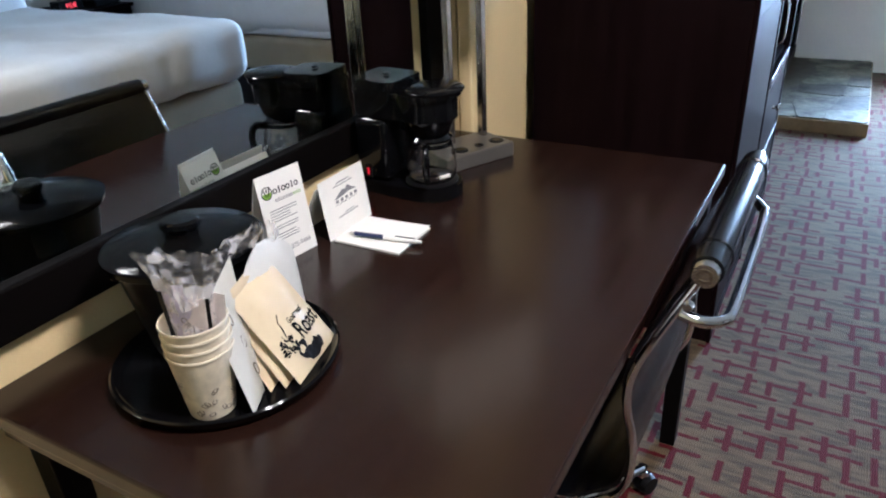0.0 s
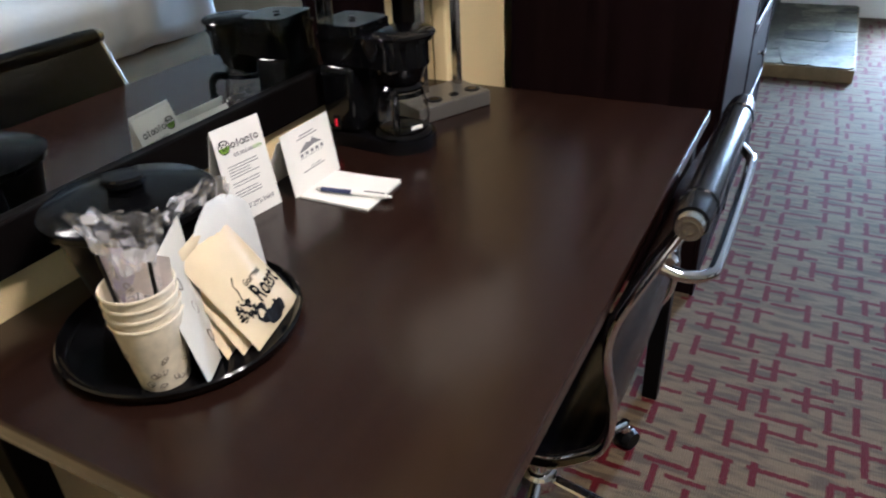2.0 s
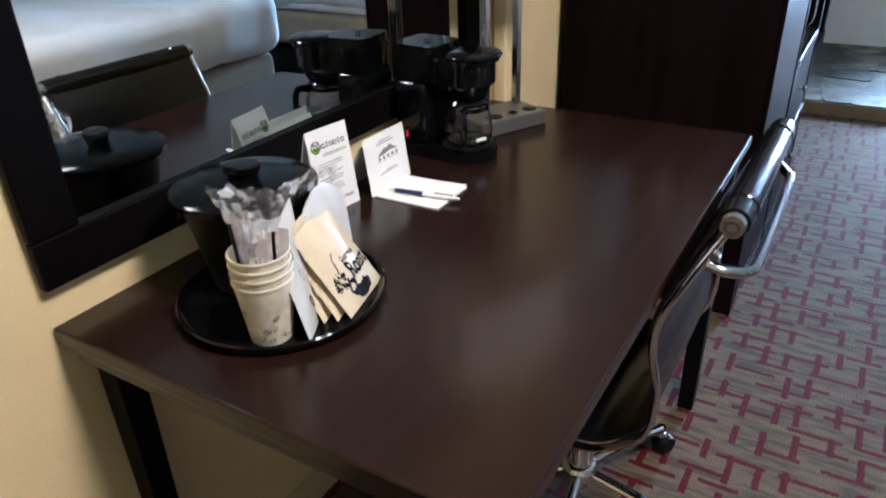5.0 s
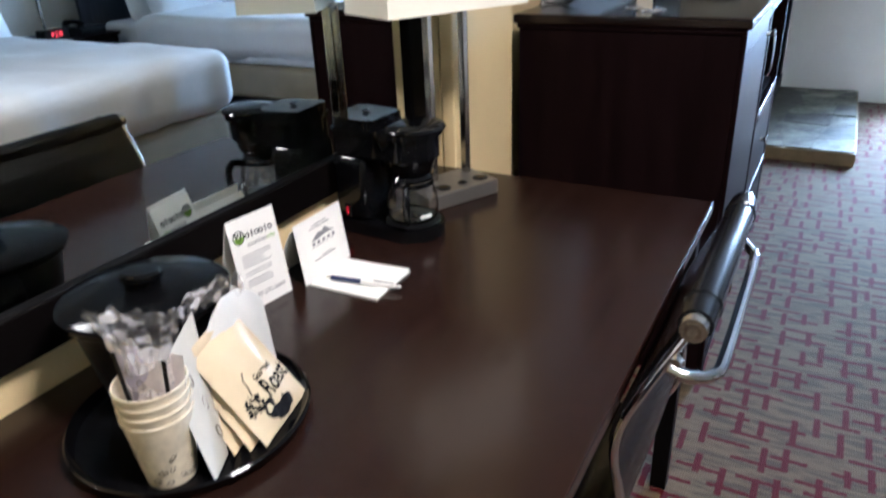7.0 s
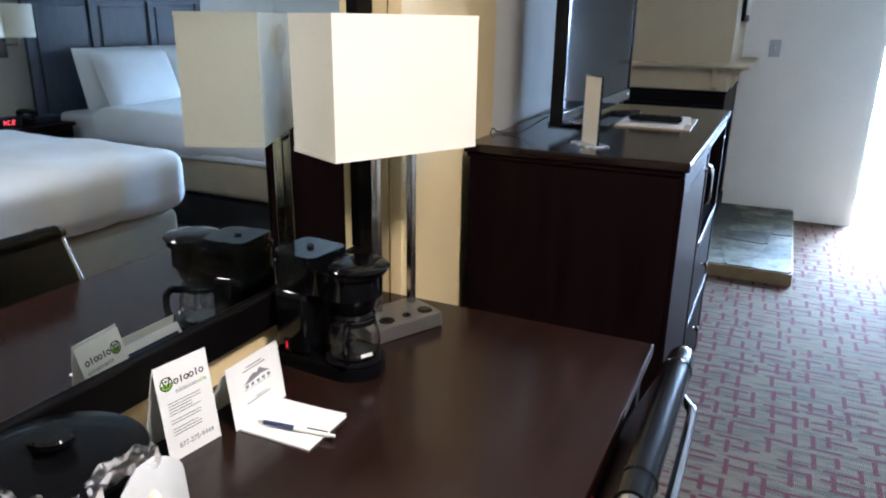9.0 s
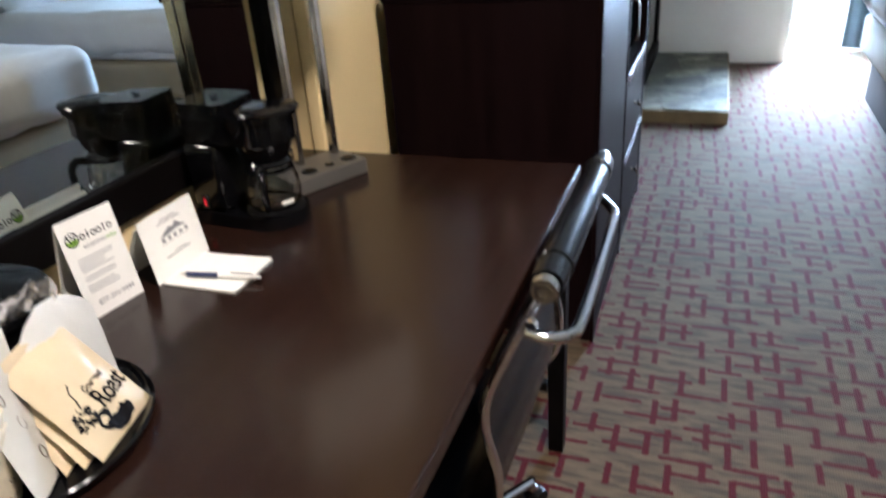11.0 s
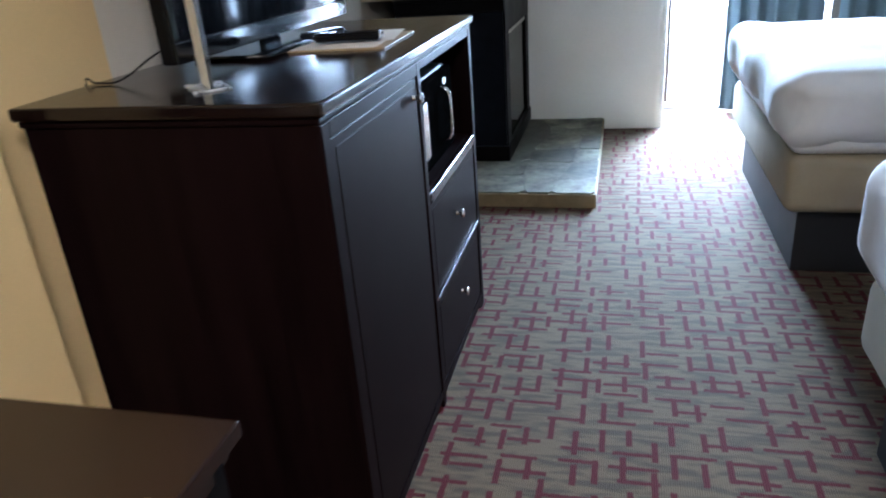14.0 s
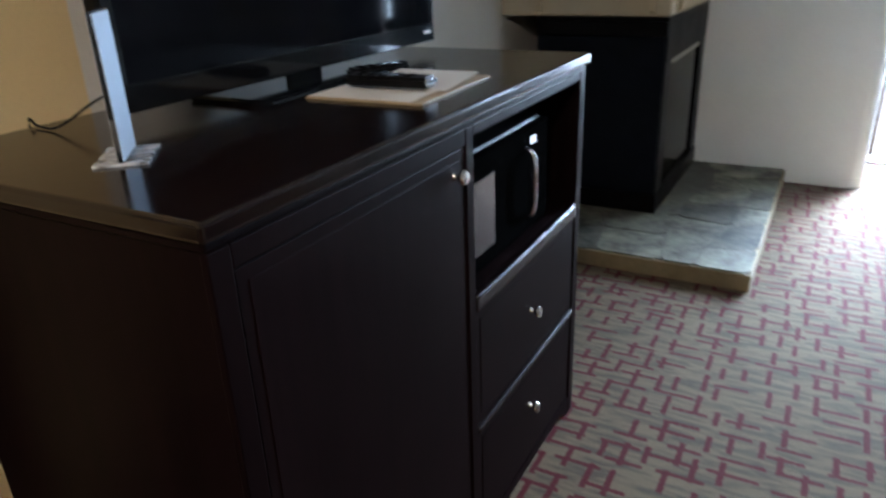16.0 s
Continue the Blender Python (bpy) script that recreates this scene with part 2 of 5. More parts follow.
LIDBLACK = mat("black_lid_plastic", (0.003, 0.003, 0.0035), 0.14, var=0.1, spec=0.09, rvar=0.03)
LACQUER = mat("espresso_lacquer_edge", (0.008, 0.004, 0.004), 0.26, var=0.2, spec=0.26, rvar=0.03)
MWGLASS = mat("microwave_door_glass", (0.010, 0.009, 0.011), 0.12, var=0.1, rvar=0.02, spec=0.45)
MWBLACK = mat("microwave_black", (0.003, 0.003, 0.003), 0.5, var=0.1, spec=0.0)
FROST = film_mat("frosted_acrylic", (0.80, 0.86, 0.92), 0.38, 0.15)
CREAMER = mat("white_creamer_packet", (0.78, 0.70, 0.66), 0.40, var=0.10, scale=30)
LILAC = mat("lilac_sweetener_packet", (0.55, 0.50, 0.62), 0.42, var=0.15, scale=30)
LINEN = mat("white_bed_linen", (0.78, 0.79, 0.80), 0.85, var=0.04, scale=4, bump=0.3, bscale=40)
BEIGE = mat("beige_box_spring_fabric", (0.33, 0.285, 0.20), 0.9, var=0.1, bump=0.3, bscale=220)
PLINTH = mat("charcoal_bed_plinth", (0.014, 0.014, 0.017), 0.6, var=0.2)
HEADBOARD = mat("dark_blue_black_headboard", (0.050, 0.056, 0.078), 0.36, var=0.2, bump=0.1, stretch=(6, 6, 1))
DRAPE = mat("slate_blue_drape", (0.085, 0.12, 0.14), 0.85, var=0.12, bump=0.3, bscale=200)
SLATE = mat("flagstone", (0.108, 0.104, 0.076), 0.72, var=0.75, scale=6, bump=0.9, bscale=30, rand=0.45, spec=0.28)
GROUT = mat("sandy_grout", (0.088, 0.084, 0.064), 0.9, var=0.4, bump=0.6, bscale=90)
SANDSTONE = mat("tan_hearth_edge", (0.22, 0.165, 0.085), 0.7, var=0.22, scale=8, bump=0.4, bscale=50)
BLACKTILE = mat("black_fireplace_surround", (0.005, 0.006, 0.009), 0.34, var=0.3, scale=10, bump=0.1, spec=0.06)
MANTEL = mat("cream_mantel_paint", (0.50, 0.42, 0.28), 0.6, var=0.06)
SCREEN = mat("tv_screen", (0.003, 0.003, 0.004), 0.05, var=0.1, rvar=0.01, spec=0.03)
BRONZE = mat("brown_window_frame", (0.10, 0.065, 0.04), 0.5, var=0.15)
GLASS = glass_mat("clear_glass")
SMOKE = glass_mat("carafe_glass", (0.93, 0.91, 0.88))
ACRYLIC = glass_mat("acrylic", (0.93, 0.96, 1.0), 0.02, 1.49)
MIRROR = mat("mirror_silver", (0.74, 0.78, 0.77), 0.005, 1.0, var=0.0, rvar=0.0)
RED = glow_mat("red_pilot_light", (0.75, 0.012, 0.03), 0.45)
REDDIGIT = glow_mat("red_clock_digits", (1.0, 0.05, 0.06), 3.0)
DISPLAY = glow_mat("pale_display", (0.85, 0.9, 0.95), 1.5)
DIFFUSER = glow_mat("lit_opal_glass", (1.0, 0.86, 0.66), 4.0)
BLUE = mat("blue_plug", (0.012, 0.05, 0.24), 0.4, var=0.1)
CONCRETE = mat("balcony_concrete", (0.72, 0.71, 0.69), 0.85, var=0.15, bump=0.3)
SKYGLOW = glow_mat("hazy_bright_sky", (0.90, 0.95, 1.0), 12.0)
PALEBLUE = mat("pale_blue_card", (0.55, 0.64, 0.74), 0.4, var=0.05)


# ---- building helpers ----
def part(name, bm, material, parent=None, label="", smooth=None):
    if len(bm.verts):
        bmesh.ops.recalc_face_normals(bm, faces=bm.faces)
    me = bpy.data.meshes.new(name)
    bm.to_mesh(me)
    bm.free()
    for k in (material if isinstance(material, (list, tuple)) else [material]):
        me.materials.append(k)
    if smooth is not None:
        me.polygons.foreach_set("use_smooth", [True] * len(me.polygons))
        me.set_sharp_from_angle(angle=radians(smooth))
    ob = new(name, me)
    if parent is not None:
        ob.parent = parent
    if label:
        ob["label"] = label
    return ob


def thing(name, label, category, at=(0, 0, 0), rz=0.0, group="", kind=""):
    ob = new(name)
    ob.empty_display_size = 0.05
    ob.matrix_basis = pose(*at, 0, 0, rz)
    return tagged(ob, label, category, group, kind)


def B():
    return bmesh.new()


def box(bm, x0, x1, y0, y1, z0, z1, bevel=0.0, seg=2, m=None):
    g = bmesh.ops.create_cube(bm, size=1, matrix=Matrix.Translation(((x0 + x1) / 2, (y0 + y1) / 2, (z0 + z1) / 2)) @ Matrix.Diagonal((x1 - x0, y1 - y0, z1 - z0, 1)))
    vs = g["verts"]
    if m is not None:
        bmesh.ops.transform(bm, matrix=m, verts=vs)
    if bevel:
        es = list({e for v in vs for e in v.link_edges})
        bmesh.ops.bevel(bm, geom=es, offset=bevel, segments=seg, profile=0.5, affect="EDGES")
    return bm


def cyl(bm, p0, p1, r0, r1=None, seg=20):
    p0, p1 = Vector(p0), Vector(p1)
    d = p1 - p0
    q = d.to_track_quat("Z", "Y").to_matrix().to_4x4()
    bmesh.ops.create_cone(bm, cap_ends=True, segments=seg, radius1=r0, radius2=r0 if r1 is None else r1, depth=d.length, matrix=Matrix.Translation((p0 + p1) / 2) @ q)
    return bm


def lathe(bm, profile, c=(0, 0, 0), seg=32, m=None):
    """Turns (radius, height) pairs round the z axis through c."""
    rings = []
    for r, z in profile:
        if r < 1e-5:
            rings.append([bm.verts.new((c[0], c[1], c[2] + z))])
        else:
            rings.append([bm.verts.new((c[0] + r * math.cos(a), c[1] + r * math.sin(a), c[2] + z)) for a in (2 * math.pi * k / seg for k in range(seg))])
    for a, b in zip(rings, rings[1:]):
        for k in range(seg):
            n = (k + 1) % seg
            if len(a) == 1 and len(b) == 1:
                continue
            if len(a) == 1:
                bm.faces.new((a[0], b[k], b[n]))
            elif len(b) == 1:
                bm.faces.new((a[k], a[n], b[0]))
            else:
                bm.faces.new((a[k], a[n], b[n], b[k]))
    if m is not None:
        bmesh.ops.transform(bm, matrix=m, verts=[v for r in rings for v in r])
    return bm


def smooth_path(pts, n=6):
    """Catmull-Rom points through pts."""
    P = [Vector(p) for p in pts]
    P = [2 * P[0] - P[1]] + P + [2 * P[-1] - P[-2]]
    out = []
    for a, b, c, d in zip(P, P[1:], P[2:], P[3:]):
        for k in range(n):
            t = k / n
            out.append(0.5 * ((2 * b) + (c - a) * t + (2 * a - 5 * b + 4 * c - d) * t * t + (3 * b - a - 3 * c + d) * t ** 3))
    return out + [P[-2]]


def sweep(bm, pts, rx, ry=None, seg=10, side=(0, 0, 1)):
    """A tube or flat band with an oval section along pts."""
    ry = rx if ry is None else ry
    P = [Vector(p) for p in pts]
    rings = []
    for k, p in enumerate(P):
        d = (P[min(k + 1, len(P) - 1)] - P[max(k - 1, 0)]).normalized()
        s = Vector(side)
        if abs(d.dot(s)) > 0.95:
            s = Vector((1, 0, 0))
        u = d.cross(s).normalized()
        v = u.cross(d).normalized()
        rings.append([bm.verts.new(p + u * rx * math.cos(a) + v * ry * math.sin(a)) for a in (2 * math.pi * q / seg for q in range(seg))])
    for a, b in zip(rings, rings[1:]):
        for q in range(seg):
            n = (q + 1) % seg
            bm.faces.new((a[q], a[n], b[n], b[q]))
    bm.faces.new(rings[0])
    bm.faces.new(rings[-1])
    return bm


def sheet(bm, f, nu, nv, thick=0.0):
    """A grid surface f(u, v) with u, v in 0..1; with a thickness it is closed."""
    def grid(off):
        rows = []
        for i in range(nu + 1):
            row = []
            for j in range(nv + 1):
                u, v = i / nu, j / nv
                p = Vector(f(u, v))
                if off:
                    e = 1e-3
                    du = Vector(f(min(1, u + e), v)) - Vector(f(max(0, u - e), v))
                    dv = Vector(f(u, min(1, v + e))) - Vector(f(u, max(0, v - e)))
                    n = du.cross(dv)
                    p = p + (n.normalized() if n.length else Vector((0, 0, 1))) * off
                row.append(bm.verts.new(p))
            rows.append(row)
        return rows
    top = grid(0)
    for i in range(nu):
        for j in range(nv):
            bm.faces.new((top[i][j], top[i + 1][j], top[i + 1][j + 1], top[i][j + 1]))
    if thick:
        low = grid(-thick)
        for i in range(nu):
            for j in range(nv):
                bm.faces.new((low[i][j], low[i][j + 1], low[i + 1][j + 1], low[i + 1][j]))
        ring = [(i, 0) for i in range(nu)] + [(nu, j) for j in range(nv)] + [(i, nv) for i in range(nu, 0, -1)] + [(0, j) for j in range(nv, 0, -1)]
        for (a, b), (c, d) in zip(ring, ring[1:] + ring[:1]):
            bm.faces.new((top[a][b], low[a][b], low[c][d], top[c][d]))
    return bm


def poly(bm, pts, z0, z1, m=None):
    """A prism over the outline pts (x, y)."""
    lo = [bm.verts.new((x, y, z0)) for x, y in pts]
    hi = [bm.verts.new((x, y, z1)) for x, y in pts]
    bm.faces.new(lo[::-1])
    bm.faces.new(hi)
    for k in range(len(pts)):
        n = (k + 1) % len(pts)
        bm.faces.new((lo[k], lo[n], hi[n], hi[k]))
    if m is not None:
        bmesh.ops.transform(bm, matrix=m, verts=lo + hi)
    return bm


def lettering(text, size, m, material, parent, name="lettering", width=1.0, deep=0.0002, bold=0.0):
    cu = bpy.data.curves.new(name, "FONT")
    cu.body, cu.size, cu.extrude, cu.resolution_u, cu.offset = text, size, deep, 3, bold
    cu.align_x, cu.align_y = "CENTER", "CENTER"
    tmp = new(name + "_curve", cu)
    me = bpy.data.meshes.new_from_object(tmp)
    bpy.data.objects.remove(tmp)
    bpy.data.curves.remove(cu)
    me.transform(m @ Matrix.Diagonal((width, 1, 1, 1)))
    me.materials.append(material)
    ob = new(name, me)
    ob.parent = parent
    return ob


def structure(name, bm, material, label, category="wall", smooth=None):
    return tagged(part(name, bm, material, smooth=smooth), label, category, kind="structure")


# ---- the room ----
bm = B()
box(bm, -1.1, 3.5, -2.0, 6.75, -0.12, 0.0)
structure("floor", bm, CARPET, "beige loop-pile carpet with a broken crimson lattice pattern", "carpet")
bm = B()
box(bm, -1.1, 3.5, -2.0, 6.75, 2.5, 2.62)
structure("ceiling", bm, CEIL, "plain off-white painted ceiling", "ceiling")
bm = B()
box(bm, -1.1, -0.686, -2.0, 2.50, 0, 2.5)
structure("wall_west", bm, YELLOW, "warm yellow painted wall behind the desk and mirror")
bm = B()
box(bm, -1.1, -0.686, 2.50, 3.6, 0, 2.5)
structure("wall_west_white", bm, WHITE, "off-white painted wall behind the television")
bm = B()
box(bm, -0.686, -0.634, 1.694, 2.045, 0, 2.5)
box(bm, -0.630, -0.594, 1.690, 2.045, 0, 2.5, 0.004)
box(bm, -0.634, -0.630, 1.702, 2.040, 0, 2.5)
structure("wall_pilaster", bm, YELLOW, "narrow yellow painted pier between desk and media chest")
bm = B()
box(bm, -1.1, -0.95, 3.6, 6.03, 0, 2.5)
structure("wall_west_far", bm, WHITE, "off-white painted wall beside the fireplace")
bm = B()
poly(bm, [(-1.1, 6.75), (-1.1, 6.03)] + [(0.71 + 0.07 * math.sin(a * math.pi / 16), 6.10 - 0.07 * math.cos(a * math.pi / 16)) for a in range(9)] + [(0.78, 6.75)], 0, 2.5)
structure("wall_north", bm, WHITE, "off-white rough plaster wall behind the hearth", smooth=30)
bm = B()
box(bm, 0.78, 3.5, 6.55, 6.75, 2.12, 2.5)
structure("wall_lintel", bm, WHITE, "off-white wall strip above the window")
bm = B()
box(bm, 2.36, 3.3, 6.40, 6.55, 0, 2.5)
structure("wall_north_east", bm, WHITE, "off-white wall beside the drapes")
bm = B()
box(bm, 3.3, 3.5, -2.0, 6.55, 0, 2.5)
structure("wall_east", bm, WHITE, "off-white painted wall behind the headboards")
bm = B()
box(bm, -0.686, 3.3, -2.0, -1.85, 0, 2.5)
structure("wall_south", bm, YELLOW, "plain yellow painted wall closing the room")


def baseboard(name, x0, x1, y0, y1):
    bm = B()
    box(bm, x0, x1, y0, y1, 0, 0.085, 0.004)
    structure(name, bm, TRIM, "low tan painted baseboard along the wall", "baseboard")


baseboard("baseboard_west", -0.686, -0.672, -1.8, 1.688)
baseboard("baseboard_pier", -0.5935, -0.581, 1.692, 2.043)
baseboard("baseboard_west_second", -0.686, -0.672, 2.047, 3.59)
bm = B()
box(bm, -30, 30, 6.75, 60, -0.2, -0.06)
structure("ground", bm, CONCRETE, "pale sunlit concrete outside the window", "ground")

bm = B()
box(bm, -6, 10, 14.0, 14.1, -0.06, 9.0)
structure("backdrop", bm, SKYGLOW, "bright hazy sky beyond the balcony", "backdrop")

# ---- window, drapes ----
win = thing("window_1", "sliding glass balcony door in a brown metal frame", "window", (0.78, 6.60, 0), kind="structure")
# sill rail coloured pale in place of the daylight glare over it
for nm, a in (("sill_rail", (0, 2.52, 0, 0.06, 0, 0.018)), ("head_rail", (0, 2.52, 0, 0.06, 2.06, 2.12)), ("jamb", (0, 0.05, 0, 0.06, 0.05, 2.06)),
              ("jamb", (2.47, 2.52, 0, 0.06, 0.05, 2.06)), ("meeting_stile", (1.10, 1.17, 0.0, 0.06, 0.05, 2.06))):
    part(nm, box(B(), *a, 0.004), CONCRETE if nm == "sill_rail" else BRONZE, win, "low threshold coloured pale for the daylight glare" if nm == "sill_rail" else "")
for a in ((0.05, 1.10), (1.17, 2.47)):
    g = part("pane", box(B(), a[0], a[1], 0.026, 0.032, 0.02, 2.06), GLASS, win, "clear glass pane")
    g.visible_shadow = False


def drape(x0, x1, folds, phase, label):
    t = thing("drape", label, "curtain", ((x0 + x1) / 2, 6.47, 0))
    w = x1 - x0
    bm = sheet(B(), lambda u, v: (w * (u - 0.5) + 0.006 * math.sin(9 * v + 5 * u), 0.020 * math.sin(2 * math.pi * folds * u + phase + 0.3 * math.sin(4 * v)) * (0.75 + 0.25 * v), 0.02 + 2.28 * v), int(folds * 12), 16, 0.004)
    part("cloth", bm, DRAPE, t, smooth=70)
    part("heading_tape", box(B(), -w / 2, w / 2, -0.03, 0.03, 2.30, 2.335, 0.004), DRAPE, t)
    return t


drape(1.19, 1.80, 5, 0.4, "slate-blue pleated floor-length drape, half drawn")
drape(1.90, 2.34, 4, 1.3, "slate-blue pleated floor-length drape, drawn across the window")
rail = thing("curtain_rail", "slim white metal curtain rail above the window", "curtain rail", (0.78, 6.47, 2.345))
part("rail", box(B(), 0.0, 1.57, -0.012, 0.012, 0, 0.025, 0.003), PAPER, rail)
for k in range(2):
    part("bracket", box(B(), 0.1 + 0.75 * k, 0.13 + 0.75 * k, -0.01, 0.08, 0.003, 0.03, 0.003), PAPER, rail)

# ---- fireplace ----
HEARTH_TOP = 0.078
hearth = thing("hearth", "raised flagstone hearth with a tan stone edge", "hearth", (0, 0, 0), kind="structure")
part("bed", box(B(), -0.93, 0.372, 4.468, 6.028, 0, 0.0755, 0.003), GROUT, hearth, "sandy mortar bed")
part("edge_stone", box(B(), -0.93, 0.384, 4.448, 4.468, 0, 0.072, 0.004), SANDSTONE, hearth, "tan stone edging")
part("edge_stone", box(B(), 0.372, 0.386, 4.4685, 6.028, 0, 0.072, 0.004), SANDSTONE, hearth, "tan stone edging")
rng = random.Random(11)
xs = [-0.925, -0.62, -0.32, -0.02, 0.20, 0.380]
ys = [4.455, 4.72, 4.99, 5.27, 5.52, 5.78, 6.02]
jit = {}
for i in range(len(xs)):
    for j in range(len(ys)):
        ex, ey = i in (0, len(xs) - 1), j in (0, len(ys) - 1)
        jit[i, j] = (xs[i] + (0 if ex else rng.uniform(-0.07, 0.07)), ys[j] + (0 if ey else rng.uniform(-0.07, 0.07)))
for i in range(len(xs) - 1):
    for j in range(len(ys) - 1):
        q = [jit[i, j], jit[i + 1, j], jit[i + 1, j + 1], jit[i, j + 1]]
        cx, cy = sum(p[0] for p in q) / 4, sum(p[1] for p in q) / 4
        if cx < -0.16 and cy > 5.15:
            continue
        ring = []
        for (a, b), (c, d) in zip(q, q[1:] + q[:1]):
            for f in (0.12, 0.5, 0.88):
                wob = rng.uniform(-0.005, 0.005) if f == 0.5 else 0
                px, py = a + (c - a) * f, b + (d - b) * f
                l = math.hypot(px - cx, py - cy)
                s = (l - 0.0016 - abs(wob)) / l
                ring.append((cx + (px - cx) * s, cy + (py - cy) * s))
        part("flagstone", poly(B(), ring, 0.052, HEARTH_TOP + rng.uniform(-0.003, 0.003)), SLATE, hearth)

fp = thing("fireplace", "black corner fireplace box with a framed glass side opening", "fireplace", (-0.137, 5.0, HEARTH_TOP + 0.0045))
H = 0.92
part("body", box(B(), -0.613, -0.02, 0.012, 1.02, 0, H - 0.02, 0.003), BLACKTILE, fp)
part("near_panel", box(B(), -0.6135, -0.004, 0, 0.0115, 0.09, H - 0.085, 0.002), BLACKTILE, fp)
part("near_plinth", box(B(), -0.6135, 0.012, -0.014, 0.0115, 0, 0.088, 0.003), BLACKFRAME, fp)
part("near_header", box(B(), -0.6135, 0.004, -0.010, 0.0115, H - 0.083, H - 0.02, 0.003), BLACKFRAME, fp)
part("top_cap", box(B(), -0.6135, 0.010, -0.018, 1.025, H - 0.018, H, 0.003), BLACKFRAME, fp)
part("side_plinth", box(B(), -0.0195, 0.012, 0.0125, 1.02, 0, 0.088, 0.003), BLACKFRAME, fp)
part("side_header", box(B(), -0.0195, 0.006, 0.0125, 1.02, H - 0.20, H - 0.02, 0.003), BLACKFRAME, fp)
for a in ((0.0125, 0.14), (0.90, 1.02)):
    part("side_stile", box(B(), -0.0195, 0.004, a[0], a[1], 0.09, H - 0.202, 0.003), BLACKFRAME, fp)
part("fire_glass", box(B(), -0.0195, -0.010, 0.142, 0.898, 0.09, H - 0.202), SCREEN, fp, "dark glass of the firebox")
part("glass_trim", box(B(), -0.0098, 0.0, 0.142, 0.898, H - 0.225, H - 0.204, 0.002), STEEL, fp, "thin steel trim")

bm = B()
box(bm, -0.95, -0.125, 5.005, 6.028, HEARTH_TOP + H + 0.006, 2.5, 0.01)
structure("chimney_breast", bm, MANTEL, "cream plastered chimney breast above the fireplace", "chimney breast")
man = thing("mantel_shelf", "cream painted mantel shelf on curved corbels", "mantel", (-0.125, 5.0, 1.125))
part("shelf_front", box(B(), -0.80, 0.12, -0.15, 0.003, 0.030, 0.048, 0.004), MANTEL, man)
part("shelf_side", box(B(), 0.002, 0.12, 0.0035, 1.02, 0.030, 0.048, 0.004), MANTEL, man)
part("cove", box(B(), -0.80, 0.03, -0.022, 0.003, 0.016, 0.0295, 0.005), MANTEL, man)


def corbel(x, y, ax):
    bm = B()
    prof = [(0.0, 0.0298), (-0.105, 0.0298), (-0.098, 0.014), (-0.060, 0.000), (-0.032, -0.038), (-0.022, -0.095), (0.0, -0.108)]
    m = pose(x, y, 0, 0, 0, ax) @ Matrix(((0, 0, 1, 0), (1, 0, 0, 0), (0, 1, 0, 0), (0, 0, 0, 1)))
    poly(bm, prof, -0.015, 0.015, m)
    return part("corbel", bm, MANTEL, man, smooth=40)


for cx in (-0.62, -0.08):
    corbel(cx, 0.002, 0)
corbel(0.003, 0.12, 90)
pic = thing("framed_picture", "dark framed picture hanging on the side of the chimney breast", "picture", (-0.122, 5.55, 1.42))
part("frame", box(B(), 0.0, 0.022, -0.22, 0.22, 0, 0.5, 0.004), BLACKFRAME, pic)
part("print", box(B(), 0.0225, 0.024, -0.18, 0.18, 0.04, 0.46), WHITE, pic)
sw = thing("light_switch", "grey metal wall switch plate on the white wall", "switch", (0.086, 6.029, 1.24))
part("plate", box(B(), -0.037, 0.037, -0.006, 0, -0.058, 0.058, 0.003), SWITCHGREY, sw)
part("toggle", box(B(), -0.006, 0.006, -0.016, -0.0065, -0.012, 0.012, 0.002), PAPER, sw)

# ---- desk ----
desk = thing("desk", "dark walnut laminate writing desk against the yellow wall", "desk", (-0.683, 0.453, 0))
DW, DL = 0.707, 1.232
part("desktop", box(B(), 0, DW, 0, DL, 0.724, 0.75, 0.004, 3), DESK, desk)
for a in ((0.02, DW - 0.02, 0.012, 0.034), (0.02, DW - 0.02, DL - 0.034, DL - 0.012)):
    part("end_apron", box(B(), *a, 0.694, 0.7235, 0.002), DESK, desk)
part("front_apron", box(B(), DW - 0.034, DW - 0.012, 0.06, DL - 0.06, 0.694, 0.7235, 0.002), DESK, desk)
part("back_apron", box(B(), 0.012, 0.030, 0.06, DL - 0.06, 0.694, 0.7235, 0.002), DESK, desk)
for x in (0.012, DW - 0.060):
    for y in (0.0345, DL - 0.0795):
        bm = B()
        box(bm, x, x + 0.046, y, y + 0.045, 0, 0.7235, 0.003)
        for v in bm.verts:
            if v.co.z < 0.4:
                v.co.x += (x + 0.023 - v.co.x) * 0.18
                v.co.y += (y + 0.0225 - v.co.y) * 0.18
        part("leg", bm, BLACKFRAME, desk, "black tapered leg")
for y in (0.045, DL - 0.069):
    part("stretcher", box(B(), 0.058, DW - 0.0605, y, y + 0.024, 0.18, 0.205, 0.003), BLACKFRAME, desk)

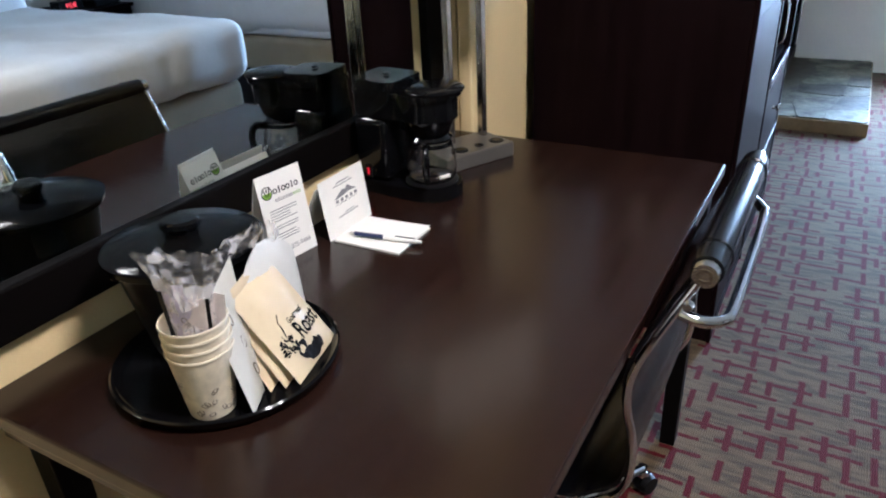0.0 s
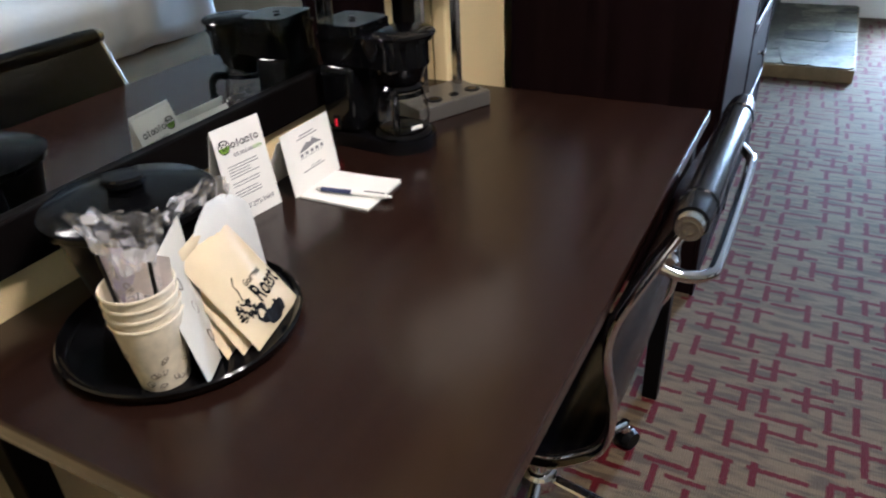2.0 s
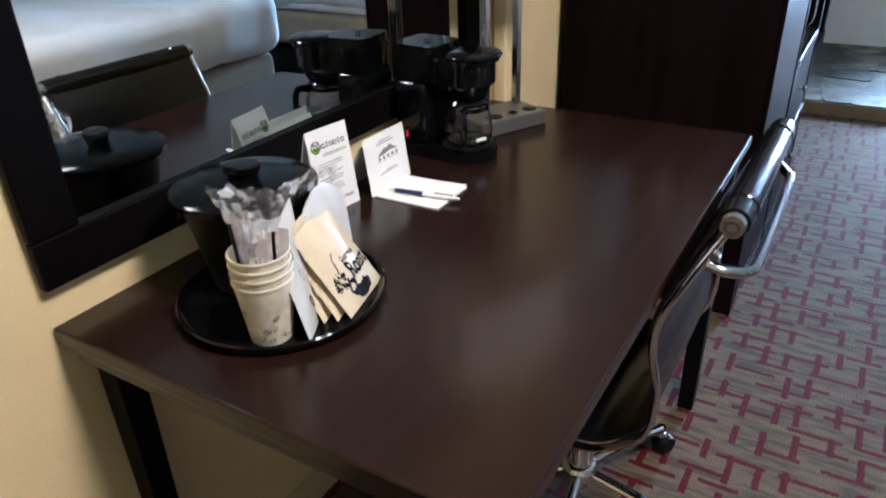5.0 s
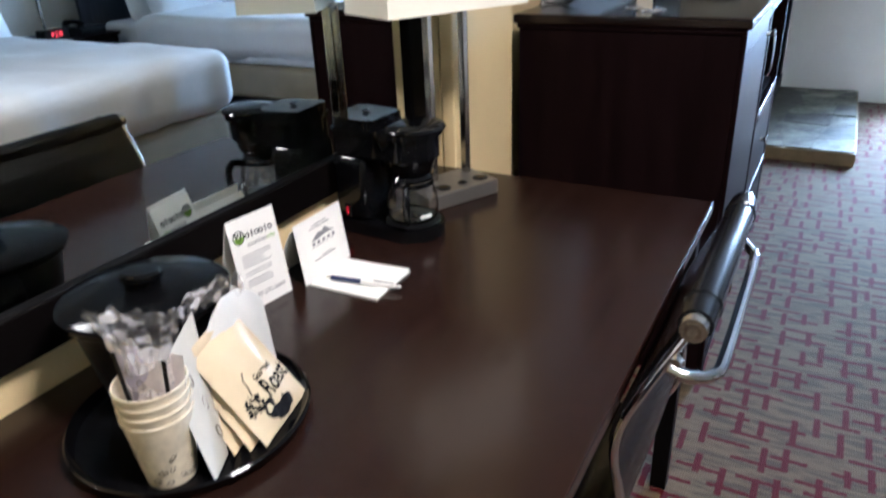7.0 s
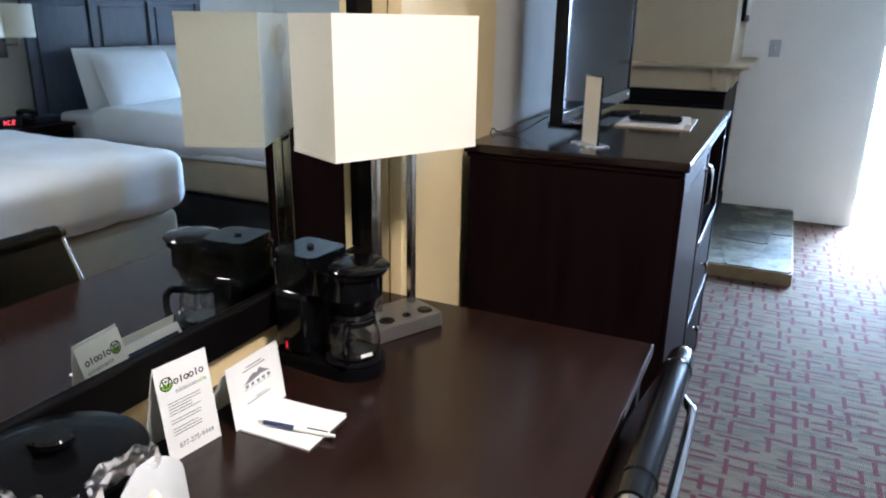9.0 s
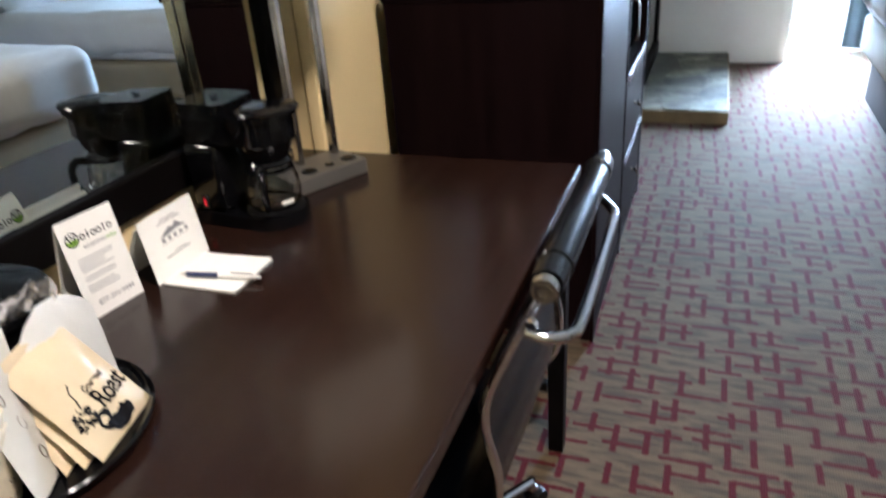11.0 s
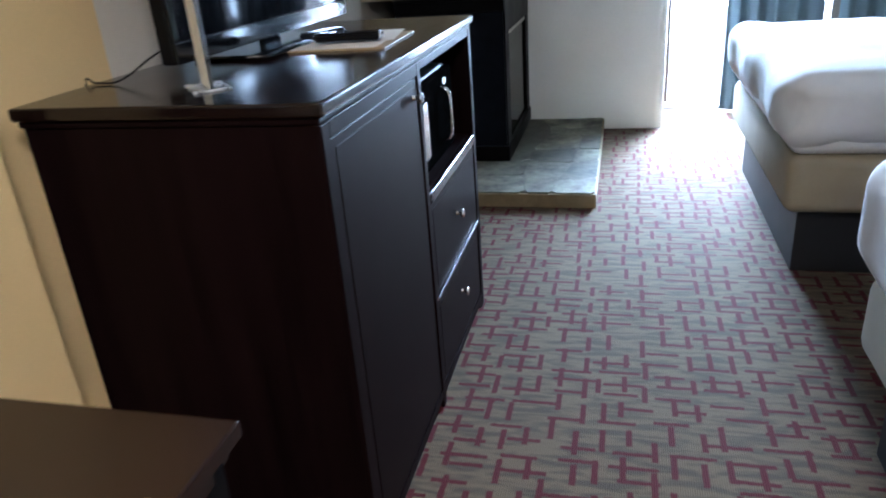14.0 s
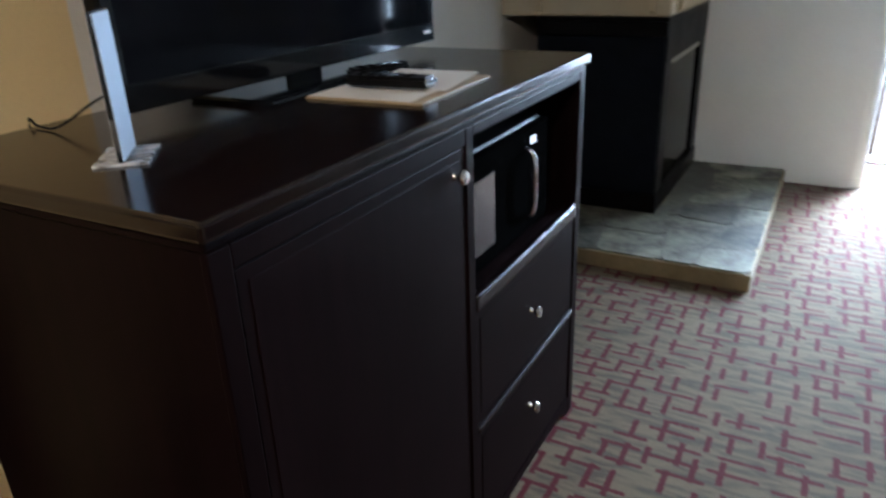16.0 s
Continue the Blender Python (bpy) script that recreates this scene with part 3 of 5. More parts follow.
# ---- mirror ----
mir = thing("wall_mirror", "large wall mirror in a flat black wooden frame", "mirror", (-0.685, 0.453, 0.811))
MW, MH, FW = 1.230, 1.05, 0.072
part("glass", box(B(), 0.004, 0.0085, FW - 0.008, MW - FW + 0.008, FW - 0.008, MH - FW + 0.008), MIRROR, mir, "silvered mirror glass")
part("backing", box(B(), 0.0, 0.0035, 0.01, MW - 0.01, 0.01, MH - 0.01), BLACKFRAME, mir)
for a in ((0, MW, 0, FW), (0, MW, MH - FW, MH), (0, FW, FW + 0.0005, MH - FW - 0.0005), (MW - FW, MW, FW + 0.0005, MH - FW - 0.0005)):
    part("frame_rail", box(B(), 0.0045, 0.022, a[0], a[1], a[2], a[3], 0.004), BLACKFRAME, mir)

# ---- desk chair ----
chair = thing("desk_chair", "black leather swivel chair with chrome frame pushed under the desk", "chair", (-0.10, 1.185, 0))
prof = [(0.205, 0.862), (0.155, 0.755), (0.126, 0.68), (0.122, 0.62), (0.137, 0.54), (0.130, 0.465), (0.095, 0.418), (0.02, 0.378), (-0.10, 0.395), (-0.22, 0.428), (-0.275, 0.425), (-0.295, 0.405)]
for s in (-1, 1):
    y = 0.2195 * s
    part("side_frame", sweep(B(), smooth_path([(x, y, z) for x, z in prof], 5), 0.006, 0.0105, 10, (0, 1, 0)), CHROME, chair, "chrome side frame", 40)
    part("end_cap", cyl(B(), (0.205, 0.2155 * s, 0.862), (0.205, 0.231 * s, 0.862), 0.0178, 0.0165, 28), NICKEL, chair, "round metal end cap", 40)
    part("cap_ring", lathe(B(), [(0.007, 0.0), (0.010, 0.0), (0.010, 0.0018), (0.007, 0.0018), (0.007, 0.0)], seg=20, m=Matrix.Translation((0.205, 0.2305 * s, 0.862)) @ Matrix.Rotation(-radians(90) * s, 4, "X")), STEEL, chair)
    part("screw", cyl(B(), (0.190, 0.228 * s, 0.815), (0.190, 0.236 * s, 0.815), 0.008, 0.006, 14), CHROME, chair)
part("top_roll", lathe(B(), [(0.0, -0.214), (0.021, -0.214), (0.0225, -0.19), (0.0225, 0.19), (0.021, 0.214), (0.0, 0.214)], seg=28, m=Matrix.Translation((0.205, 0, 0.862)) @ Matrix.Rotation(radians(90), 4, "X")), LEATHER, chair, "rolled leather headrest", 40)
for s in (-0.165, 0.165):
    part("roll_band", lathe(B(), [(0.0226, -0.004), (0.0245, -0.002), (0.0245, 0.002), (0.0226, 0.004)], seg=28, m=Matrix.Translation((0.205, s, 0.862)) @ Matrix.Rotation(radians(90), 4, "X")), BLACKPLASTIC, chair)
sp = smooth_path([(x, 0, z) for x, z in prof[:10]], 8)
bm = sheet(B(), lambda u, v: (lambda p: (p.x - 0.004 + 0.003 * math.sin(3.14 * v) - (0.0018 if (u * 16) % 1 < 0.12 else 0), (v - 0.5) * 0.424, p.z + 0.006))(sp[0].lerp(sp[0], 0) if u <= 0 else sp[min(len(sp) - 1, int(u * (len(sp) - 1)))].lerp(sp[min(len(sp) - 1, int(u * (len(sp) - 1)) + 1)], (u * (len(sp) - 1)) % 1)), 64, 8, 0.007)
part("sling_seat", bm, LEATHER, chair, "ribbed black leather sling", 50)
part("back_handle", sweep(B(), smooth_path([(0.178, -0.214, 0.792), (0.205, -0.212, 0.785), (0.230, -0.19, 0.780), (0.238, -0.14, 0.782), (0.238, 0.14, 0.790), (0.230, 0.185, 0.79), (0.208, 0.205, 0.80), (0.185, 0.212, 0.806)], 6), 0.0085, 0.0085, 12), CHROME, chair, "chrome tube handle behind the back", 60)
part("cross_bar", cyl(B(), (-0.05, -0.214, 0.375), (-0.05, 0.214, 0.375), 0.009), CHROME, chair, smooth=40)
part("seat_plate", box(B(), -0.13, 0.03, -0.07, 0.07, 0.335, 0.366, 0.006), STEEL, chair)
part("gas_column", lathe(B(), [(0, 0.10), (0.028, 0.10), (0.028, 0.21), (0.017, 0.212), (0.017, 0.336), (0, 0.336)], (-0.05, 0, 0), 24), CHROME, chair, smooth=40)
part("hub", lathe(B(), [(0, 0.075), (0.040, 0.075), (0.044, 0.10), (0.036, 0.118), (0.0285, 0.122), (0, 0.122)], (-0.05, 0, 0), 24), CHROME, chair, smooth=40)
for k in range(5):
    a = radians(63 + 72 * k)
    c, s = math.cos(a), math.sin(a)
    end = (-0.05 + 0.265 * c, 0.265 * s, 0.075)
    part("base_arm", sweep(B(), smooth_path([(-0.05 + 0.035 * c, 0.035 * s, 0.10), (-0.05 + 0.15 * c, 0.15 * s, 0.096), end], 4), 0.013, 0.009, 10), CHROME, chair, smooth=50)
    cas = part("caster", sweep(B(), [(end[0], end[1], 0.082), (end[0], end[1], 0.055), (end[0] + 0.012 * c, end[1] + 0.012 * s, 0.046)], 0.011, 0.011, 10), CHROME, chair, smooth=50)
    for w in (-1, 1):
        o = Vector((-s, c, 0)) * 0.004 * w
        o2 = Vector((-s, c, 0)) * 0.020 * w
        ctr = Vector((end[0] + 0.014 * c, end[1] + 0.014 * s, 0.0255))
        part("wheel", cyl(B(), ctr + o, ctr + o2, 0.0255, 0.021, 22), MATTBLACK, cas, "black plastic wheel", 40)

# ---- media chest ----
chest = thing("media_chest", "espresso wood media chest with a door, two drawers and microwave nook", "dresser", (0, 2.108, 0))
CL, CH = 1.307, 1.066
part("top", box(B(), -0.620, 0.010, 0, CL, CH - 0.026, CH, 0.006, 3), ESPRESSOTOP, chest)
part("top_moulding", box(B(), -0.612, 0.0, 0.008, CL - 0.008, CH - 0.04, CH - 0.0262, 0.004), ESPRESSO, chest)
part("near_side", box(B(), -0.606, -0.012, 0.014, 0.034, 0.0, CH - 0.0402, 0.002), ESPRESSO, chest)
part("far_side", box(B(), -0.606, -0.012, CL - 0.034, CL - 0.014, 0.0, CH - 0.0402, 0.002), ESPRESSO, chest)
part("back_panel", box(B(), -0.606, -0.594, 0.0342, CL - 0.0342, 0.02, CH - 0.0402), ESPRESSO, chest)
part("divider", box(B(), -0.593, -0.020, 0.636, 0.656, 0.02, CH - 0.0402), ESPRESSO, chest)
part("bottom_board", box(B(), -0.593, -0.030, 0.0342, CL - 0.0342, 0.055, 0.07), ESPRESSO, chest)
part("nook_floor", box(B(), -0.593, -0.020, 0.6562, CL - 0.0342, 0.655, 0.675), ESPRESSO, chest)
for a in ((0.010, 0.046), (0.624, 0.654), (CL - 0.046, CL - 0.010)):
    bm = B()
    box(bm, -0.0118, 0.0, a[0], a[1], 0.0, CH - 0.0402, 0.0025)
    part("front_stile", bm, ESPRESSO, chest)
part("top_rail", box(B(), -0.0117, -0.0008, 0.0465, 0.6235, CH - 0.072, CH - 0.0404, 0.002), ESPRESSO, chest)
part("top_rail", box(B(), -0.0117, -0.0008, 0.6545, CL - 0.0465, CH - 0.062, CH - 0.0404, 0.002), ESPRESSO, chest)
part("nook_rail", box(B(), -0.0117, 0.003, 0.6545, CL - 0.0465, 0.642, 0.676, 0.005, 3), LACQUER, chest, "lacquered rail below the nook")
part("drawer_rail", box(B(), -0.0117, 0.003, 0.6545, CL - 0.0465, 0.345, 0.362, 0.005, 3), LACQUER, chest, "lacquered rail between the drawers")
bm = B()
arch = [(0.0465, 0.0), (0.0465, 0.062), (CL - 0.0465, 0.062), (CL - 0.0465, 0.0), (CL - 0.066, 0.006), (CL - 0.092, 0.030), (CL - 0.13, 0.036), (0.13, 0.036), (0.092, 0.030), (0.066, 0.006)]
poly(bm, arch, -0.0116, -0.001, Matrix(((0, 0, 1, 0), (1, 0, 0, 0), (0, 1, 0, 0), (0, 0, 0, 1))))
part("base_rail", bm, ESPRESSO, chest)


def knob(bm_at, parent):
    x, y, z = bm_at
    part("knob", lathe(B(), [(0, 0), (0.0075, 0), (0.006, 0.003), (0.0045, 0.008), (0.006, 0.012), (0.0135, 0.016), (0.0145, 0.020), (0.012, 0.024), (0, 0.0262)], seg=20, m=Matrix.Translation((x, y, z)) @ Matrix.Rotation(radians(90), 4, "Y")), NICKEL, parent, "satin nickel knob", 40)


def front(name, y0, y1, z0, z1, ky, kz):
    d = part(name, box(B(), -0.016, -0.004, y0 + 0.002, y1 - 0.002, z0 + 0.002, z1 - 0.002, 0.002), ESPRESSO, chest)
    part("bead", box(B(), -0.0042, -0.0028, y0 + 0.022, y1 - 0.022, z0 + 0.022, z1 - 0.022, 0.001), ESPRESSO, d)
    knob((-0.003, ky, kz), d)
    return d


front("door", 0.0465, 0.6235, 0.0625, CH - 0.0725, 0.582, 0.948)
front("drawer", 0.6545, CL - 0.0465, 0.3625, 0.6415, 0.957, 0.502)
front("drawer", 0.6545, CL - 0.0465, 0.0625, 0.3445, 0.957, 0.226)

# ---- microwave in the nook ----
mw = thing("microwave", "compact black microwave with a silver door handle in the nook", "microwave", (-0.045, 2.772, 0.675))
part("case", box(B(), -0.36, -0.012, 0.02, 0.47, 0.012, 0.268, 0.006), MATTBLACK, mw)
for x in (-0.33, -0.05):
    for y in (0.05, 0.44):
        part("foot", cyl(B(), (x, y, 0), (x, y, 0.0125), 0.012, 0.01, 14), MATTBLACK, mw)
d = part("door", box(B(), -0.0118, 0.012, 0.022, 0.345, 0.016, 0.264, 0.006), MWBLACK, mw)
part("window", box(B(), 0.0122, 0.0135, 0.03, 0.15, 0.055, 0.215, 0.0005), MWGLASS, d, "grey reflecting door window")
part("handle", sweep(B(), smooth_path([(0.0125, 0.318, 0.06), (0.034, 0.318, 0.075), (0.038, 0.318, 0.14), (0.034, 0.318, 0.205), (0.0125, 0.318, 0.22)], 5), 0.006, 0.009, 10, (0, 1, 0)), CHROME, d, "curved silver handle", 50)
c = part("control_panel", box(B(), -0.0118, 0.010, 0.3465, 0.468, 0.016, 0.264, 0.005), MWBLACK, mw)
part("display", box(B(), 0.0102, 0.0115, 0.355, 0.385, 0.222, 0.238), DISPLAY, c, "small lit clock display")
for r in range(4):
    for q in range(3):
        part("button", box(B(), 0.0102, 0.0118, 0.362 + 0.032 * q, 0.386 + 0.032 * q, 0.06 + 0.035 * r, 0.08 + 0.035 * r, 0.0005), MWBLACK, c)

# ---- television ----
tv = thing("television", "black flat-screen television on a pedestal stand", "television", (-0.405, 2.845, CH), -0.4)
part("housing", box(B(), -0.035, 0.0, -0.49, 0.49, 0.030, 0.60, 0.006), MATTBLACK, tv)
part("screen", box(B(), 0.0002, 0.0018, -0.467, 0.467, 0.075, 0.582), SCREEN, tv, "switched-off glossy screen")
part("bezel_bottom", box(B(), 0.0002, 0.007, -0.489, 0.489, 0.0305, 0.0745, 0.002), BLACKPLASTIC, tv)
part("bezel_top", box(B(), 0.0002, 0.006, -0.489, 0.489, 0.5825, 0.5995, 0.002), BLACKPLASTIC, tv)
for s in (-1, 1):
    part("bezel_side", box(B(), 0.0002, 0.006, min(s * 0.489, s * 0.4675), max(s * 0.489, s * 0.4675), 0.075, 0.582, 0.002), BLACKPLASTIC, tv)
part("maker_mark", box(B(), 0.0072, 0.0078, 0.435, 0.47, 0.05, 0.058), PAPER, tv, "small pale maker's mark")
part("neck", box(B(), -0.03, -0.012, -0.07, 0.03, 0.010, 0.06, 0.004), BLACKPLASTIC, tv)
part("foot", box(B(), -0.115, 0.095, -0.25, 0.22, 0, 0.012, 0.005), BLACKPLASTIC, tv)
cord = thing("power_cord", "black television power cord behind the chest", "cable", (0, 0, 0))
part("cable", sweep(B(), smooth_path([(-0.452, 2.375, 1.125), (-0.475, 2.355, 1.11), (-0.51, 2.335, 1.085), (-0.55, 2.33, 1.0702), (-0.60, 2.335, 1.0702), (-0.628, 2.34, 1.066), (-0.64, 2.34, 0.9)], 6), 0.0021, seg=8), MATTBLACK, cord, smooth=60)

# ---- beds ----
def bed(y0, label, seed, hem):
    t = thing("bed", label, "bed", (1.03, y0, 0), group="twin beds")
    W, Lb = 1.53, 2.10
    part("plinth", box(B(), 0.13, Lb, 0.14, W - 0.10, 0, 0.276, 0.004), PLINTH, t, "charcoal plinth")
    part("box_spring", box(B(), 0.055, Lb, 0.03, W - 0.03, 0.2765, 0.50, 0.045, 4), BEIGE, t, "beige box spring", 60)
    part("mattress", box(B(), 0.05, Lb, 0.025, W - 0.025, 0.5005, 0.735, 0.045, 4), LINEN, t, smooth=60)
    bm = B()
    box(bm, 0.0, Lb - 0.35, -0.03, W + 0.03, hem, 0.79, 0.095, 6)
    bmesh.ops.subdivide_edges(bm, edges=[e for e in bm.edges if e.calc_length() > 0.15], cuts=26, use_grid_fill=True)
    bm.normal_update()
    for v in bm.verts:
        c = v.co
        side = min(1.0, max(0.0, (0.80 - c.z) / 0.12))
        n = noise.noise(Vector((c.x * 3 + seed, c.y * 3, c.z * 3))) * 0.014 + noise.noise(Vector((c.x * 9 + seed, c.y * 9, c.z * 4))) * 0.006
        n -= side * 0.020 * max(0.0, 0.32 - abs(noise.noise(Vector((c.x * 4 + seed, c.y * 4, c.z * 1.4 + 5))))) * 2
        n -= (1 - side) * 0.010 * max(0.0, 0.14 - abs(noise.noise(Vector((c.x * 2.2 + c.y, c.y * 3.4 - c.x + seed, 9))))) * 5
        d2 = c.x * c.x + (c.y + 0.03) ** 2
        n -= 0.045 * side * math.exp(-d2 / 0.011) * (0.6 + 0.6 * math.sin(c.z * 30 + c.y * 25))
        drop = max(0, 0.62 - c.z)
        v.co += v.normal * n + Vector((0, 0, noise.noise(Vector((c.x * 4 + seed, c.y * 4, 3))) * 0.03 * drop * 6))
    part("duvet", bm, LINEN, t, "smooth white duvet", 80)
    return t


bed(3.65, "made bed with white duvet on a beige box spring", 1.0, 0.535)
bed(1.26, "made bed with white duvet on a beige box spring", 7.0, 0.49)


def pillow(x, y, z, rz, lean):
    t = thing("pillow", "plump white pillow leaning on the headboard", "pillow", (x, y, z), rz, group="bed pillows")

    def f(u, v):
        a, b = 2 * u - 1, 2 * v - 1
        ex = (1 - abs(a) ** 3.2) ** 0.5 if abs(a) < 1 else 0
        ey = (1 - abs(b) ** 3.2) ** 0.5 if abs(b) < 1 else 0
        return a * 0.33, b * 0.23, ex * ey
    bm = B()
    n = 14
    vs = {}
    for s in (1, -1):
        for i in range(n + 1):
            for j in range(n + 1):
                edge = i in (0, n) or j in (0, n)
                if s == -1 and edge:
                    vs[s, i, j] = vs[1, i, j]
                    continue
                a, b, h = f(i / n, j / n)
                vs[s, i, j] = bm.verts.new((a, b, s * 0.085 * h + 0.004 * noise.noise(Vector((a * 9 + x, b * 9 + y, s)))))
    for s in (1, -1):
        for i in range(n):
            for j in range(n):
                bm.faces.new([vs[s, i, j], vs[s, i + 1, j], vs[s, i + 1, j + 1], vs[s, i, j + 1]])
    bmesh.ops.transform(bm, matrix=pose(0, 0, 0.205, 0, 0, 0) @ Matrix.Rotation(radians(lean), 4, "Y") @ Matrix.Rotation(radians(90), 4, "Z"), verts=bm.verts)
    part("cover", bm, LINEN, t, smooth=80)


for yb in (3.65, 1.26):
    for k, dy in enumerate((0.47, 1.13)):
        pillow(2.99, yb + dy, 0.742, 0, -76)
        pillow(2.84, yb + dy + 0.06, 0.742, 4, -66)


def headboard(y0):
    t = thing("headboard", "dark blue-black wooden headboard with three raised panels", "headboard", (3.14, y0, 0), group="headboards")
    W = 1.66
    part("board", box(B(), 0.03, 0.07, 0.02, W - 0.02, 0, 1.50, 0.003), HEADBOARD, t)
    part("cornice", box(B(), -0.03, 0.09, -0.02, W + 0.02, 1.5505, 1.60, 0.012), HEADBOARD, t)
    part("frieze", box(B(), 0.005, 0.075, 0.0, W, 1.5005, 1.55, 0.004), HEADBOARD, t)
    for a in (0.0, W / 3 - 0.03, 2 * W / 3 - 0.03, W - 0.06):
        part("stile", box(B(), 0.012, 0.0295, a, a + 0.06, 0.0, 1.50, 0.003), HEADBOARD, t)
    for k in range(3):
        part("panel", box(B(), 0.018, 0.0295, k * (W - 0.06) / 3 + 0.09, (k + 1) * (W - 0.06) / 3 - 0.03, 0.7, 1.46, 0.005), HEADBOARD, t)


headboard(3.545)
headboard(1.155)

ns = thing("nightstand", "dark wooden nightstand between the two beds", "nightstand", (2.82, 2.87, 0))
part("top", box(B(), -0.01, 0.47, -0.01, 0.70, 0.675, 0.70, 0.004), ESPRESSO, ns)
part("body", box(B(), 0.01, 0.46, 0.0, 0.69, 0.06, 0.6745, 0.003), ESPRESSO, ns)
part("plinth", box(B(), 0.03, 0.46, 0.02, 0.67, 0, 0.0595), ESPRESSO, ns)
for z in (0.09, 0.385):
    d = part("drawer", box(B(), -0.004, 0.0095, 0.02, 0.67, z, z + 0.27, 0.003), ESPRESSO, ns)
    part("knob", cyl(B(), (-0.004, 0.345, z + 0.12), (-0.026, 0.345, z + 0.12), 0.007, 0.012, 14), NICKEL, d, smooth=40)
ck = thing("alarm_clock", "black alarm clock with glowing red digits on the nightstand", "clock", (2.93, 3.155, 0.70))
part("case", box(B(), -0.04, 0.05, -0.09, 0.09, 0, 0.065, 0.008), MATTBLACK, ck)
lettering("8:24", 0.045, Matrix.Translation((-0.0405, 0, 0.034)) @ Matrix(((0, 0, -1, 0), (-1, 0, 0, 0), (0, 1, 0, 0), (0, 0, 0, 1))), REDDIGIT, ck, "digits")
ph = thing("telephone", "black desk telephone with handset on the nightstand", "telephone", (2.95, 3.40, 0.70))
part("body", box(B(), -0.10, 0.10, -0.10, 0.10, 0, 0.05, 0.012), MATTBLACK, ph)
part("handset", sweep(B(), smooth_path([(-0.09, -0.075, 0.072), (-0.05, -0.075, 0.085), (0.05, -0.075, 0.085), (0.09, -0.075, 0.072)], 5), 0.018, 0.016, 10), BLACKPLASTIC, ph, smooth=60)
for s in (-1, 1):
    part("cradle", box(B(), s * 0.075 - 0.015, s * 0.075 + 0.015, -0.095, -0.055, 0.0505, 0.066, 0.003), MATTBLACK, ph)
sc = thing("wall_sconce", "twin wall lamp with two white drum shades above the nightstand", "wall lamp", (3.30, 3.34, 1.18))
part("wall_plate", box(B(), -0.03, 0, -0.14, 0.14, -0.07, 0.07, 0.005), STEEL, sc)
for s in (-1, 1):
    part("arm", sweep(B(), smooth_path([(-0.03, 0.06 * s, 0.02), (-0.14, 0.09 * s, 0.02), (-0.20, 0.112 * s, 0.03), (-0.20, 0.112 * s, 0.10)], 5), 0.008, seg=10), STEEL, sc, smooth=50)
    part("shade", lathe(B(), [(0.105, 0.07), (0.108, 0.07), (0.108, 0.28), (0.105, 0.28), (0.105, 0.07)], (-0.20, 0.112 * s, 0), 32), SHADE, sc, "white drum shade", 50)
    part("shade_spider", cyl(B(), (-0.304, 0.112 * s, 0.098), (-0.096, 0.112 * s, 0.098), 0.003, seg=8), STEEL, sc)
part("pole", cyl(B(), (-0.015, 0, -0.555), (-0.015, 0, -0.0705), 0.012, seg=14), STEEL, sc)

# ---- ceiling light behind the walker ----
cl = thing("ceiling_light", "round frosted glass ceiling light, switched on", "ceiling lamp", (0.70, 0.64, 2.5))
part("pan", lathe(B(), [(0, 0), (0.21, 0), (0.21, -0.025), (0.19, -0.03), (0, -0.03)], seg=36), NICKEL, cl, smooth=40)
part("bowl", lathe(B(), [(0.188, -0.0305), (0.17, -0.055), (0.11, -0.075), (0, -0.083)], seg=36), DIFFUSER, cl, "lit frosted glass bowl", 60)

# ---- table lamp ----
lamp = thing("table_lamp", "desk lamp with rectangular cream shade on a steel frame", "lamp", (-0.513, 1.505, 0.75), -26)
part("base", box(B(), -0.058, 0.057, -0.095, 0.091, 0, 0.034, 0.003), BASEGREY, lamp, "grey slab base with outlets")
PX, PY0, PY1 = -0.030, -0.024, 0.067
for y in (PY0, PY1):
    part("post", box(B(), PX - 0.010, PX + 0.010, y - 0.0065, y + 0.0065, 0.0345, 0.402, 0.002), STEEL, lamp, "brushed steel post")
part("crossbar", box(B(), PX - 0.010, PX + 0.010, PY0 + 0.007, PY1 - 0.007, 0.388, 0.402, 0.002), STEEL, lamp)
SC, SX, SY, Z0, Z1, T = Vector((0.034, -0.038, 0)), 0.078, 0.163, 0.4105, 0.662, 0.0025
part("stem", cyl(B(), (PX, 0.0, 0.4022), (PX, 0.0, 0.50), 0.008, seg=14), STEEL, lamp)
part("lampholder", cyl(B(), (PX, 0, 0.5003), (PX, 0, 0.55), 0.016, seg=18), PAPER, lamp)
part("bulb", lathe(B(), [(0, 0.551), (0.013, 0.551), (0.016, 0.57), (0.029, 0.60), (0.028, 0.62), (0.016, 0.64), (0, 0.645)], (PX, 0, 0), 20), PAPER, lamp, smooth=60)
part("spider", box(B(), SC.x - SX + T, SC.x + SX - T, -0.003, 0.003, 0.500, 0.5035), STEEL, lamp)
bm = B()
for a in ((-SX, SX, -SY, -SY + T), (-SX, SX, SY - T, SY), (-SX, -SX + T, -SY + T, SY - T), (SX - T, SX, -SY + T, SY - T)):
    box(bm, *a, Z0, Z1)
bmesh.ops.remove_doubles(bm, verts=bm.verts, dist=0.0002)
bmesh.ops.translate(bm, vec=SC, verts=bm.verts)
part("shade", bm, SHADE, lamp, "cream linen shade")
